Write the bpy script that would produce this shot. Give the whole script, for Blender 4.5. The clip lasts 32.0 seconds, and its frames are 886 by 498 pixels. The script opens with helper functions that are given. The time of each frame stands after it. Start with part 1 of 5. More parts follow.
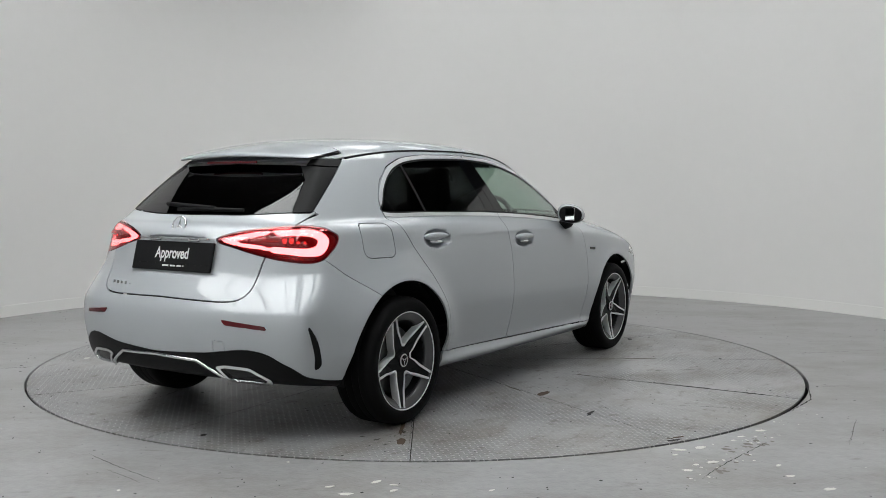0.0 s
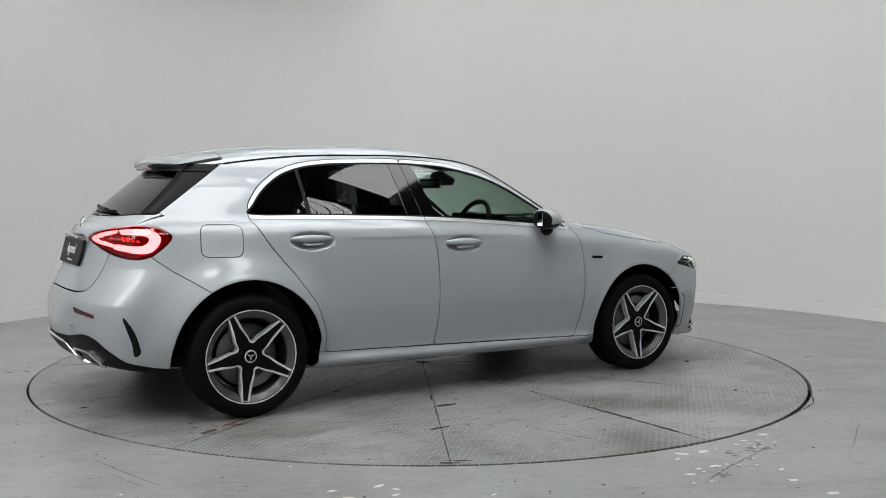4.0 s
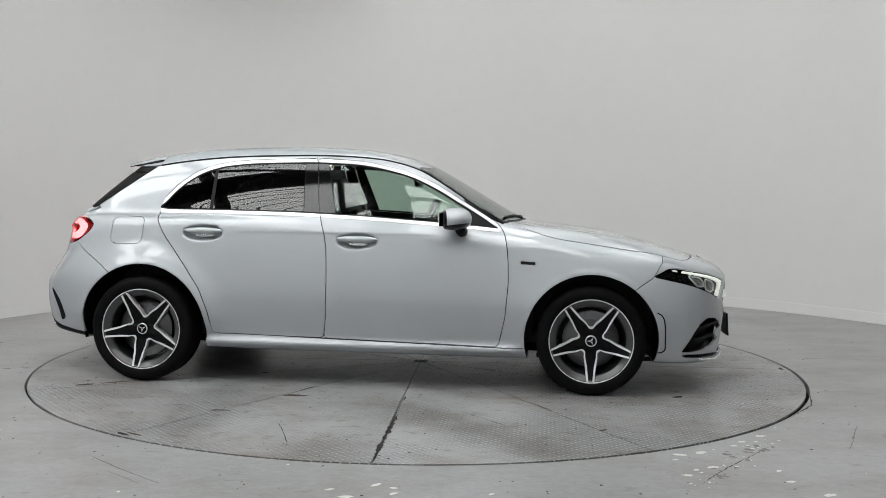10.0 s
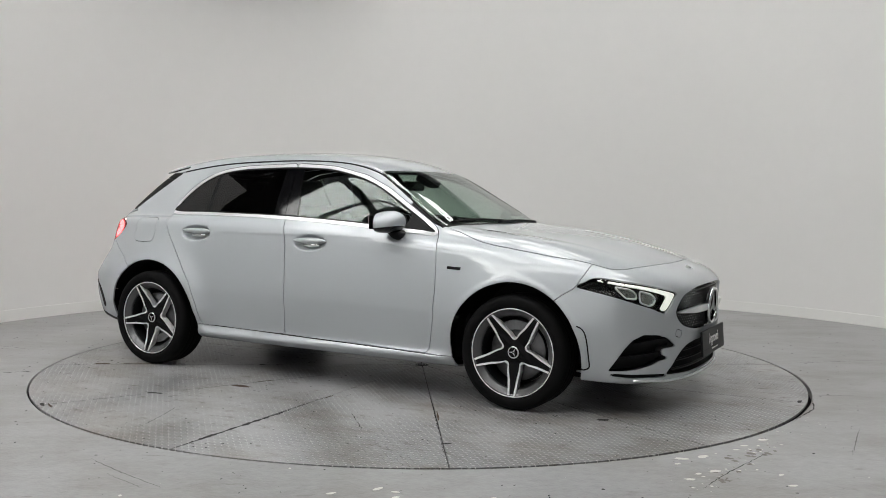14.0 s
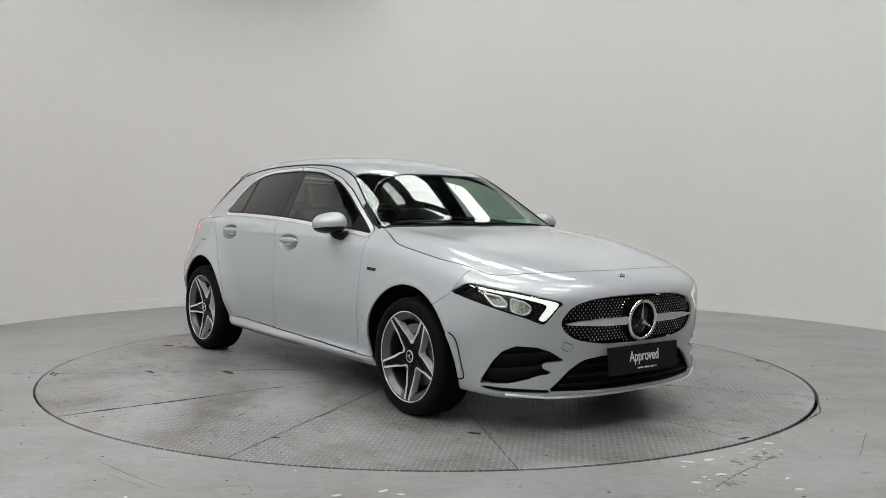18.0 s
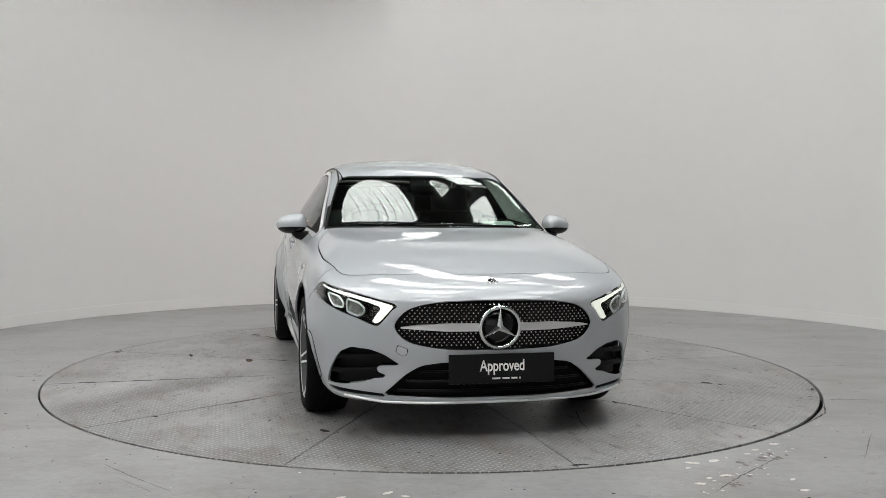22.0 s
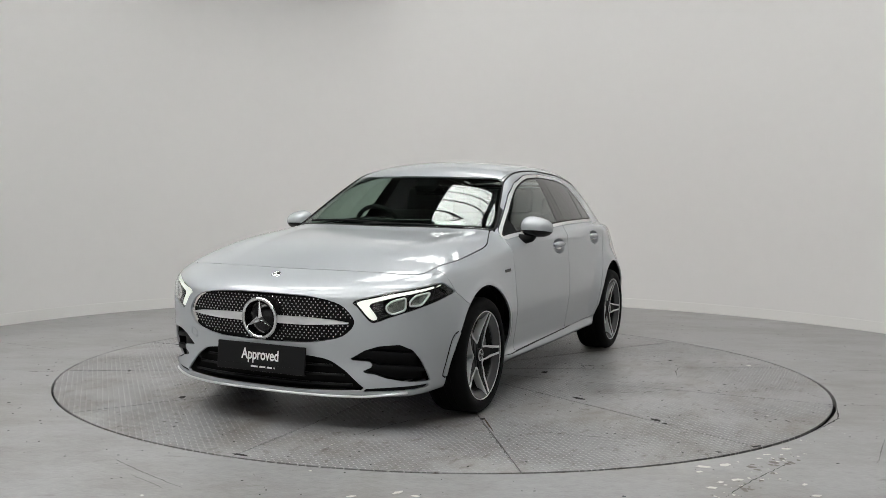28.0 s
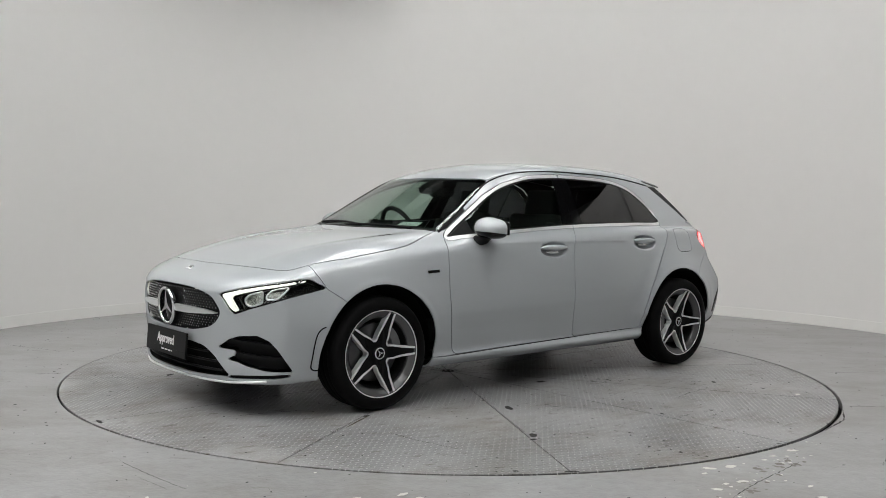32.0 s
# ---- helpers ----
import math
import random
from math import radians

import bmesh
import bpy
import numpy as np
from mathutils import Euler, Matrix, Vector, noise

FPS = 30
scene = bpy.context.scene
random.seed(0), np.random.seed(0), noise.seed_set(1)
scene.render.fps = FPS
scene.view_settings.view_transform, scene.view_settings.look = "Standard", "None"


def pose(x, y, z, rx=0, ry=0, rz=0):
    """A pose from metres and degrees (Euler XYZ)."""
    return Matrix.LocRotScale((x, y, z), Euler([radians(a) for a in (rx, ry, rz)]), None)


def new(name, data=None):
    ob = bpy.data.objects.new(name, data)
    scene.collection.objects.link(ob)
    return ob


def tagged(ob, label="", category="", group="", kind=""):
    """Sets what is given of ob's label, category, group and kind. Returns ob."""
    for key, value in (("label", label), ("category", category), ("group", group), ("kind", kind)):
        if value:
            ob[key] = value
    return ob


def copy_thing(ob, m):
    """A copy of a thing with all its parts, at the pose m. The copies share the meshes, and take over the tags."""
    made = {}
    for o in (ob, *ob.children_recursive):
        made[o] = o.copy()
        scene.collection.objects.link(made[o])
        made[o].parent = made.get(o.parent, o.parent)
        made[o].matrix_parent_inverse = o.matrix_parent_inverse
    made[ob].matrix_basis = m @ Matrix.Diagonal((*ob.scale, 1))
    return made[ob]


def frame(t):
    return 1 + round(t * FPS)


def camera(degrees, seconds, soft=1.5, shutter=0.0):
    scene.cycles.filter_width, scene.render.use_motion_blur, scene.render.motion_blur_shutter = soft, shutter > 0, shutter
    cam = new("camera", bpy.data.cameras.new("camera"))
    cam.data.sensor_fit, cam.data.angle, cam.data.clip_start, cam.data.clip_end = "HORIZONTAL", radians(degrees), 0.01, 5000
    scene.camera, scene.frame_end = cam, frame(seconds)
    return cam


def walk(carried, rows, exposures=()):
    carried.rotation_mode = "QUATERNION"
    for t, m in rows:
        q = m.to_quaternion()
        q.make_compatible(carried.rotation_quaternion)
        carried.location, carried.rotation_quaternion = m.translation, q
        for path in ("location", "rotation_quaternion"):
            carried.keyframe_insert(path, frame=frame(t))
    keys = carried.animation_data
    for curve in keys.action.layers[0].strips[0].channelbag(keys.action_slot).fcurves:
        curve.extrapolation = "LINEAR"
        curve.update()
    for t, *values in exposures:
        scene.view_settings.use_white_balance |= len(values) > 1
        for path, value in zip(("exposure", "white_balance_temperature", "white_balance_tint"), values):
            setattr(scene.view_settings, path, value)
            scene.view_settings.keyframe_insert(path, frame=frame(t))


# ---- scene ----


# ---- camera ----
LENS = 50.53
EYE = (0.0, -6.468, 1.157)
# seconds, yaw, pitch and roll in degrees: a tripod head that sags a little
HEAD = (
    (0.0, -1.384, -3.528, 0.359),
    (1.5, -1.413, -3.348, 0.362),
    (3.5, -1.275, -3.285, 0.250),
    (5.5, -1.188, -3.287, 0.444),
    (7.5, -1.299, -3.301, 0.380),
    (9.5, -1.318, -3.337, 0.653),
    (11.5, -1.246, -3.259, 0.788),
    (13.0, -1.240, -3.170, 0.718),
    (14.5, -1.148, -3.076, 0.698),
    (16.5, -0.934, -3.007, 0.771),
    (18.5, -0.801, -2.957, 0.722),
    (20.5, -0.736, -2.911, 0.419),
    (22.5, -0.547, -2.856, 0.609),
    (24.0, -0.315, -2.835, 0.770),
    (25.5, -0.063, -2.826, 0.847),
    (27.5, 0.142, -2.866, 1.112),
    (29.0, 0.193, -2.848, 1.100),
    (30.5, 0.280, -2.751, 0.750),
    (32.0, 0.441, -2.766, 1.014),
)
cam = camera(LENS, 32.0, soft=0.65)
walk(cam, [(t, Matrix.Translation(EYE) @ pose(0, 0, 0, 0, 0, yaw) @ pose(0, 0, 0, 90 + pitch) @ pose(0, 0, 0, 0, 0, roll))
           for t, yaw, pitch, roll in HEAD],
     exposures=((0.0, -0.05, 6420, 10), (8.5, -0.05, 6420, 10), (12.5, 0.0, 6600, 11), (32.0, 0.0, 6600, 11)))

# turn of the table: seconds and degrees
SPIN = ((0.0, 56.46), (1.5, 46.82), (3.5, 33.60), (5.5, 20.66), (7.5, 8.15), (9.5, -4.42), (11.5, -15.78), (13.0, -24.23), (14.5, -32.65), (16.5, -44.61), (18.5, -56.40), (20.5, -68.56), (22.5, -80.53), (24.0, -89.49), (25.5, -98.83), (27.5, -111.54), (29.0, -120.91), (30.5, -130.42), (32.0, -139.99))
CAR_SPOT = (-0.247, -0.106)   # the car's middle on the table


# ---- light ----
world = bpy.data.worlds.new("world")
scene.world = world
world.use_nodes = True
sky = world.node_tree.nodes.new("ShaderNodeTexSky")
sky.sky_type, sky.sun_disc, sky.sun_elevation, sky.sun_rotation = "NISHITA", False, radians(40), radians(200)
world.node_tree.links.new(sky.outputs[0], world.node_tree.nodes["Background"].inputs[0])
world.node_tree.nodes["Background"].inputs[1].default_value = 0.1
scene.view_settings.exposure = 0.0


# ---- materials ----
def material(name, colour, rough=0.5, metal=0.0, coat=0.0, coat_rough=0.03, vary=0.0, vary_size=3.0, grain=0.0, grain_size=60.0,
             bump=0.0, bump_size=200.0, spec=0.5, per_piece=0.0, emit=None, emit_strength=0.0):
    """A node material: base colour varied at two scales by noise, roughness varied with it, and fine relief."""
    m = bpy.data.materials.new(name)
    m.use_nodes = True
    nt = m.node_tree
    b = nt.nodes["Principled BSDF"]
    b.inputs["Base Color"].default_value = (*colour, 1)
    b.inputs["Roughness"].default_value = rough
    b.inputs["Metallic"].default_value = metal
    b.inputs["Coat Weight"].default_value = coat
    b.inputs["Coat Roughness"].default_value = coat_rough
    b.inputs["Specular IOR Level"].default_value = spec
    if emit:
        b.inputs["Emission Color"].default_value = (*emit, 1)
        b.inputs["Emission Strength"].default_value = emit_strength
    co = nt.nodes.new("ShaderNodeTexCoord").outputs["Object"]

    def noise_tex(size, detail=4.0):
        n = nt.nodes.new("ShaderNodeTexNoise")
        n.inputs["Scale"].default_value, n.inputs["Detail"].default_value = size, detail
        nt.links.new(co, n.inputs["Vector"])
        return n.outputs["Fac"]

    def maths(op, a, c):
        n = nt.nodes.new("ShaderNodeMath")
        n.operation = op
        for i, v in enumerate((a, c)):
            if hasattr(v, "links"):
                nt.links.new(v, n.inputs[i])
            else:
                n.inputs[i].default_value = v
        return n.outputs[0]

    total = None
    for amount, size in ((vary, vary_size), (grain, grain_size)):
        if amount:
            k = maths("MULTIPLY", maths("SUBTRACT", noise_tex(size), 0.5), 2 * amount)
            total = k if total is None else maths("ADD", total, k)
    if per_piece:
        info = nt.nodes.new("ShaderNodeObjectInfo")
        k = maths("MULTIPLY", maths("SUBTRACT", info.outputs["Random"], 0.5), 2 * per_piece)
        total = k if total is None else maths("ADD", total, k)
    if total is not None:
        mix = nt.nodes.new("ShaderNodeVectorMath")
        mix.operation = "SCALE"
        mix.inputs[0].default_value = colour
        nt.links.new(maths("ADD", total, 1.0), mix.inputs["Scale"])
        nt.links.new(mix.outputs[0], b.inputs["Base Color"])
        nt.links.new(maths("ADD", maths("MULTIPLY", total, 0.3), rough), b.inputs["Roughness"])
    if bump:
        bp = nt.nodes.new("ShaderNodeBump")
        bp.inputs["Strength"].default_value, bp.inputs["Distance"].default_value = bump, 0.002
        nt.links.new(noise_tex(bump_size, 2.0), bp.inputs["Height"])
        nt.links.new(bp.outputs[0], b.inputs["Normal"])
    return m


def glass(name, tint, gloss_rough=0.0, least=0.045):
    """A pane: tinted and clear, with gloss that grows towards grazing view."""
    m = bpy.data.materials.new(name)
    m.use_nodes = True
    nt = m.node_tree
    nt.nodes.remove(nt.nodes["Principled BSDF"])
    tr, gl, mx, lw = (nt.nodes.new("ShaderNode" + k) for k in ("BsdfTransparent", "BsdfGlossy", "MixShader", "LayerWeight"))
    power, add = nt.nodes.new("ShaderNodeMath"), nt.nodes.new("ShaderNodeMath")
    tr.inputs["Color"].default_value = (*tint, 1)
    gl.inputs["Roughness"].default_value = gloss_rough
    lw.inputs["Blend"].default_value = 0.5
    power.operation, power.inputs[1].default_value = "POWER", 4.5
    add.operation, add.inputs[1].default_value = "ADD", least
    nt.links.new(lw.outputs["Facing"], power.inputs[0])
    nt.links.new(power.outputs[0], add.inputs[0])
    add.use_clamp = True
    nt.links.new(add.outputs[0], mx.inputs[0])
    nt.links.new(tr.outputs[0], mx.inputs[1])
    nt.links.new(gl.outputs[0], mx.inputs[2])
    nt.links.new(mx.outputs[0], nt.nodes["Material Output"].inputs[0])
    return m


PAINT = material("silver_metallic_paint", (0.442, 0.468, 0.490), 0.54, 0.30, coat=1.0, coat_rough=0.010, grain=0.03, grain_size=900)
BLACK = material("black_plastic", (0.0045, 0.0045, 0.005), 0.5, spec=0.16, grain=0.1, grain_size=300, bump=0.1, bump_size=700)
GLOSS_BLACK = material("gloss_black", (0.003, 0.003, 0.0035), 0.06, spec=0.35, grain=0.05)
CHROME = material("chrome", (0.82, 0.83, 0.84), 0.12, 1.0, grain=0.02, grain_size=50)
BRIGHT_TRIM = material("polished_window_trim", (0.80, 0.81, 0.82), 0.32, 0.55, grain=0.02, grain_size=60)
GRILLE_SILVER = material("silver_grille_bar", (0.86, 0.87, 0.88), 0.30, 0.82, grain=0.03, grain_size=80)
SATIN = material("satin_chrome", (0.72, 0.73, 0.74), 0.28, 1.0, grain=0.03, grain_size=80)
RUBBER = material("tyre_rubber", (0.004, 0.004, 0.0043), 0.65, spec=0.09, vary=0.15, vary_size=12, grain=0.15, grain_size=200, bump=0.25, bump_size=300)
TRIM = material("interior_trim", (0.008, 0.008, 0.0085), 0.6, spec=0.2, grain=0.15, grain_size=250, bump=0.2, bump_size=500)
CLEAR = glass("clear_green_glass", (0.80, 0.87, 0.83), least=0.038)
TINTED = glass("privacy_glass", (0.22, 0.22, 0.23))


# ---- mesh helpers ----
def mesh_of(name, V, F, mats, normals=None, smooth=True, index=None):
    me = bpy.data.meshes.new(name)
    me.from_pydata([tuple(v) for v in np.asarray(V).tolist()], [], [tuple(f) for f in F])
    for m in mats if isinstance(mats, (list, tuple)) else [mats]:
        me.materials.append(m)
    me.polygons.foreach_set("use_smooth", np.full(len(me.polygons), smooth))
    if index is not None:
        me.polygons.foreach_set("material_index", np.asarray(index, dtype=np.int32))
    if normals is not None:
        me.normals_split_custom_set_from_vertices([tuple(n) for n in np.asarray(normals).tolist()])
    me.update()
    return me


def part(name, bm, mat, parent=None, label="", smooth=False):
    """Links a bmesh as one mesh object under a thing or a part."""
    me = bpy.data.meshes.new(name)
    if smooth:
        for f in bm.faces:
            f.smooth = True
    bm.normal_update()
    bm.to_mesh(me)
    bm.free()
    for m in mat if isinstance(mat, (list, tuple)) else [mat]:
        me.materials.append(m)
    ob = new(name, me)
    ob.parent = parent
    return tagged(ob, label)


def soft_box(sx, sy, sz, m=Matrix(), bevel=0.005, seg=2, bm=None):
    """A box with rounded edges, centred on m."""
    one = bmesh.new()
    bmesh.ops.create_cube(one, size=1, matrix=Matrix.Diagonal((sx, sy, sz, 1)))
    if bevel:
        bmesh.ops.bevel(one, geom=one.edges[:], offset=bevel, segments=seg, profile=0.7, affect="EDGES")
    bmesh.ops.transform(one, matrix=m, verts=one.verts[:])
    if bm is None:
        return one
    return join(bm, one)


def join(bm, other):
    me = bpy.data.meshes.new("joined")
    other.to_mesh(me)
    other.free()
    bm.from_mesh(me)
    bpy.data.meshes.remove(me)
    return bm


def revolve(profile, steps=64, m=Matrix(), closed=False):
    """A lathe round z from (radius, height) pairs."""
    bm = bmesh.new()
    rings = []
    for k in range(steps):
        a = 2 * math.pi * k / steps
        rings.append([bm.verts.new(m @ Vector((r * math.cos(a), r * math.sin(a), z))) for r, z in profile])
    n = len(profile)
    for k in range(steps):
        p, q = rings[k], rings[(k + 1) % steps]
        for i in range(n if closed else n - 1):
            j = (i + 1) % n
            bm.faces.new((p[i], q[i], q[j], p[j]))
    return bm


def extruded(outline, z0, z1, m=Matrix(), bevel=0.0, bm=None):
    """A flat outline (x, y pairs, anticlockwise) drawn up from z0 to z1."""
    one = bmesh.new()
    lo = [one.verts.new((x, y, z0)) for x, y in outline]
    hi = [one.verts.new((x, y, z1)) for x, y in outline]
    n = len(lo)
    one.faces.new(lo[::-1])
    top = one.faces.new(hi)
    for i in range(n):
        one.faces.new((lo[i], lo[(i + 1) % n], hi[(i + 1) % n], hi[i]))
    if bevel:
        bmesh.ops.bevel(one, geom=list(top.edges), offset=bevel, segments=2, profile=0.7, affect="EDGES")
    bmesh.ops.transform(one, matrix=m, verts=one.verts[:])
    return one if bm is None else join(bm, one)


def tube(points, radius, closed=False, sides=8, flat=1.0, up=(0, 0, 1)):
    """A rod along points; flat squeezes it across up."""
    bm = bmesh.new()
    P = [Vector(p) for p in points]
    n, rings = len(P), []
    for i, p in enumerate(P):
        a, b = (P[i - 1], P[(i + 1) % n]) if closed else (P[max(i - 1, 0)], P[min(i + 1, n - 1)])
        d = (b - a).normalized()
        s = d.cross(Vector(up)).normalized()
        u = s.cross(d).normalized()
        rings.append([bm.verts.new(p + radius * (math.cos(k * 2 * math.pi / sides) * s * flat + math.sin(k * 2 * math.pi / sides) * u))
                      for k in range(sides)])
    for i in range(n if closed else n - 1):
        p, q = rings[i], rings[(i + 1) % n]
        for k in range(sides):
            bm.faces.new((p[k], p[(k + 1) % sides], q[(k + 1) % sides], q[k]))
    if not closed:
        bm.faces.new(rings[0][::-1])
        bm.faces.new(rings[-1])
    return bm


def thing(name, label, category, group="", m=Matrix()):
    ob = tagged(new(name), label, category, group)
    ob.matrix_basis = m
    return ob


# ---- the studio ----
WALL_C, WALL_R, WALL_H = (0.30, 0.08), 4.46, 3.75
TABLE_R = 2.50
WALL_PAINT = material("white_wall_paint", (0.745, 0.737, 0.728), 0.6, vary=0.02, vary_size=0.7, grain=0.015, grain_size=9, bump=0.08, bump_size=60)
SKIRT_PAINT = material("white_skirting_paint", (0.76, 0.755, 0.74), 0.45, vary=0.03, vary_size=2, bump=0.05, bump_size=40)
FLOOR_PAINT = material("grey_floor_paint", (0.272, 0.273, 0.275), 0.36, vary=0.26, vary_size=1.1, grain=0.34, grain_size=22, bump=0.6, bump_size=60)
ROOF_SHEET = material("dark_roof_sheet", (0.055, 0.055, 0.055), 0.6, vary=0.1, vary_size=1)


def arc_wall(name, mat, r0, r1, z0, z1, a0=2.0, a1=178.0, steps=340, bevel=0.0):
    """An upright sheet on a part of a circle, from inner to outer radius."""
    bm = bmesh.new()
    prof = [(r0, z0), (r0, z1 - bevel), (r0 + bevel, z1), (r1, z1), (r1, z0)]
    rows = []
    for k in range(steps + 1):
        a = radians(a0 + (a1 - a0) * k / steps)
        rows.append([bm.verts.new((WALL_C[0] + r * math.cos(a), WALL_C[1] + r * math.sin(a), z)) for r, z in prof])
    for p, q in zip(rows, rows[1:]):
        for i in range(5):
            j = (i + 1) % 5
            bm.faces.new((p[i], p[j], q[j], q[i]))
    bm.faces.new(rows[0][::-1])
    bm.faces.new(rows[-1])
    return tagged(part(name, bm, mat), kind="structure")


tagged(arc_wall("wall_curved", WALL_PAINT, WALL_R, WALL_R + 0.12, 0.0, WALL_H), "smooth white curved studio wall round the turntable", "wall")
tagged(arc_wall("baseboard", SKIRT_PAINT, WALL_R - 0.006, WALL_R - 0.0005, 0.001, 0.105, bevel=0.002), "white painted skirting board along the curved wall", "baseboard")


def floor_sheet():
    """The floor with a round hole for the turntable."""
    n, ro, out = 160, TABLE_R + 0.016, 14.0
    bm = bmesh.new()
    rings = []
    for r, z in ((ro, -0.05), (ro, -0.003), (ro + 0.003, 0.0), (3.2, 0.0), (4.4, 0.0)):
        off = .005 if r < 3 else 0.0     # the pit lies a little off the table's middle
        rings.append([bm.verts.new((r * math.cos(2 * math.pi * k / n) + off, r * math.sin(2 * math.pi * k / n) - off * .4, z)) for k in range(n)])
    edge = []
    for k in range(n):
        a = 2 * math.pi * k / n
        s = out / max(abs(math.cos(a)), abs(math.sin(a)))
        edge.append(bm.verts.new((s * math.cos(a), s * math.sin(a), 0)))
    rings.append(edge)
    for p, q in zip(rings, rings[1:]):
        for k in range(n):
            bm.faces.new((p[k], q[k], q[(k + 1) % n], p[(k + 1) % n]))
    return tagged(part("floor", bm, FLOOR_PAINT), "worn grey painted concrete floor with scuffs", "floor", kind="structure")


floor_sheet()
bm = soft_box(5.4, 5.4, 0.02, pose(0, 0, -0.20), 0)
tagged(part("pit_floor", bm, BLACK), "dark floor of the turntable pit", "floor", kind="structure")


# the hall round the studio: plain walls, and a roof with rows of translucent rooflights between dark beams
HALL_X, HALL_Y, HALL_H = (-11.0, 8.0), (-11.0, 8.5), 6.4
HALL_PAINT = material("hall_wall_paint", (0.30, 0.30, 0.30), 0.7, vary=0.06, vary_size=0.8, grain=0.04, grain_size=12)
mx, my = sum(HALL_X) / 2, sum(HALL_Y) / 2
lx, ly = HALL_X[1] - HALL_X[0], HALL_Y[1] - HALL_Y[0]
for name, m, size in (("wall_north", pose(mx, HALL_Y[1] + 0.1, HALL_H / 2), (lx + .4, 0.2, HALL_H)), ("wall_south", pose(mx, HALL_Y[0] - 0.1, HALL_H / 2), (lx + .4, 0.2, HALL_H)),
                      ("wall_east", pose(HALL_X[1] + 0.1, my, HALL_H / 2), (0.2, ly, HALL_H)), ("wall_west", pose(HALL_X[0] - 0.1, my, HALL_H / 2), (0.2, ly, HALL_H))):
    tagged(part(name, soft_box(*size, m, 0), HALL_PAINT), "plain grey hall wall", "wall", kind="structure")
tagged(part("ceiling", soft_box(lx + .4, ly + .4, 0.1, pose(mx, my, HALL_H + .05), 0), ROOF_SHEET), "dark grey sheet roof of the hall", "ceiling", kind="structure")

ROOFLIGHT = material("translucent_rooflight", (0.7, 0.7, 0.7), 0.5, emit=(0.985, 1.0, 0.985), emit_strength=7.7)
COLUMNS = ((-5.9, 2.2), (-3.1, 2.6), (0.2, 2.0), (3.0, 1.4))
ROWS = ((-6.1, 1.6), (-3.55, 1.3), (-1.35, 1.7))
PANELS = [(x, sx, y, sy, 0) for x, sx in COLUMNS for y, sy in ROWS]
# over the car they lie askew, between dark trusses
# the panels at x 3.5 and -8.6 are added fill for wall and car
PANELS += [(-.60, 1.45, 2.32, 1.25, -37), (.35, .9, 4.75, .7, -40), (1.25, 1.25, 4.15, .85, -50), (1.95, .75, 3.05, .6, -40), (2.7, 1.2, 5.2, .7, -40), (.9, 1.5, 1.3, 1.0, -37), (3.5, 1.1, 1.7, 1.4, -37), (-8.6, 2.4, -5.6, 3.4, 0), (.75, .55, 3.2, .3, -37), (-.3, 1.0, 5.35, .35, -20)]
for x, sx, y, sy, turn in PANELS:
    ob = thing("rooflight", "white translucent ribbed rooflight or added fill panel in the hall roof", "rooflight", "rooflights of the hall", pose(x, y, HALL_H - .035, 0, 0, turn))
    part("panel", soft_box(sx, sy, 0.03, Matrix(), 0), ROOFLIGHT, ob)
    ribs = bmesh.new()
    for k in range(9):
        soft_box(sx, .013, .010, pose(0, sy * (k - 4) / 9.0, -.020), 0, bm=ribs)
    part("ribs", ribs, ROOF_SHEET, ob)

# dark steel roof beams; an unseen low one is added to shade the wall's top
BEAM = material("dark_steel_beam", (0.03, 0.03, 0.032), 0.5, vary=0.1, vary_size=2)
for (x0, y0), (x1, y1), z, s in (((-7.0, -4.7), (3.9, -2.5), 6.1, .16), ((-6.4, -1.2), (3.9, -3.7), 6.1, .12), ((-2.9, -7.2), (-1.6, -.4), 6.1, .14), ((-4.0, 1.9), (-.6, 4.05), 4.2, .55), ((.25, 1.6), (1.0, 5.6), 6.1, .16), ((1.0, 3.05), (2.6, 4.6), 6.2, .10)):
    L = math.hypot(x1 - x0, y1 - y0)
    bm = soft_box(L, s * .6, .025, pose(0, 0, s / 2), 0)
    soft_box(L, s * .6, .025, pose(0, 0, -s / 2), 0, bm=bm)
    soft_box(L, .03, s, Matrix(), 0, bm=bm)
    ob = part("roof_beam", bm, BEAM)
    ob.matrix_basis = pose((x0 + x1) / 2, (y0 + y1) / 2, z, 0, 0, math.degrees(math.atan2(y1 - y0, x1 - x0)))
    tagged(ob, "dark steel roof beam, the low one added to shade the wall", "beam", "roof beams")

# an added glowing sheet, built like a roller door, behind the camera for fill
FILL_GLOW = material("added_fill_sheet", (0.7, 0.7, 0.7), 0.5, emit=(1.0, 1.0, 0.985), emit_strength=0.35)
hall_door = thing("hall_door", "wide white glowing screen added behind the camera as fill light", "door", "", pose(-3.2, HALL_Y[0] + .03, 0))
for k in range(8):
    part("door_panel", soft_box(9.0, .04, .52, pose(0, 0, .30 + .55 * k), .006), FILL_GLOW, hall_door)
for x in (-4.56, 4.56):
    part("door_rail", soft_box(.10, .08, 4.5, pose(x, 0, 2.25), .01), BLACK, hall_door)

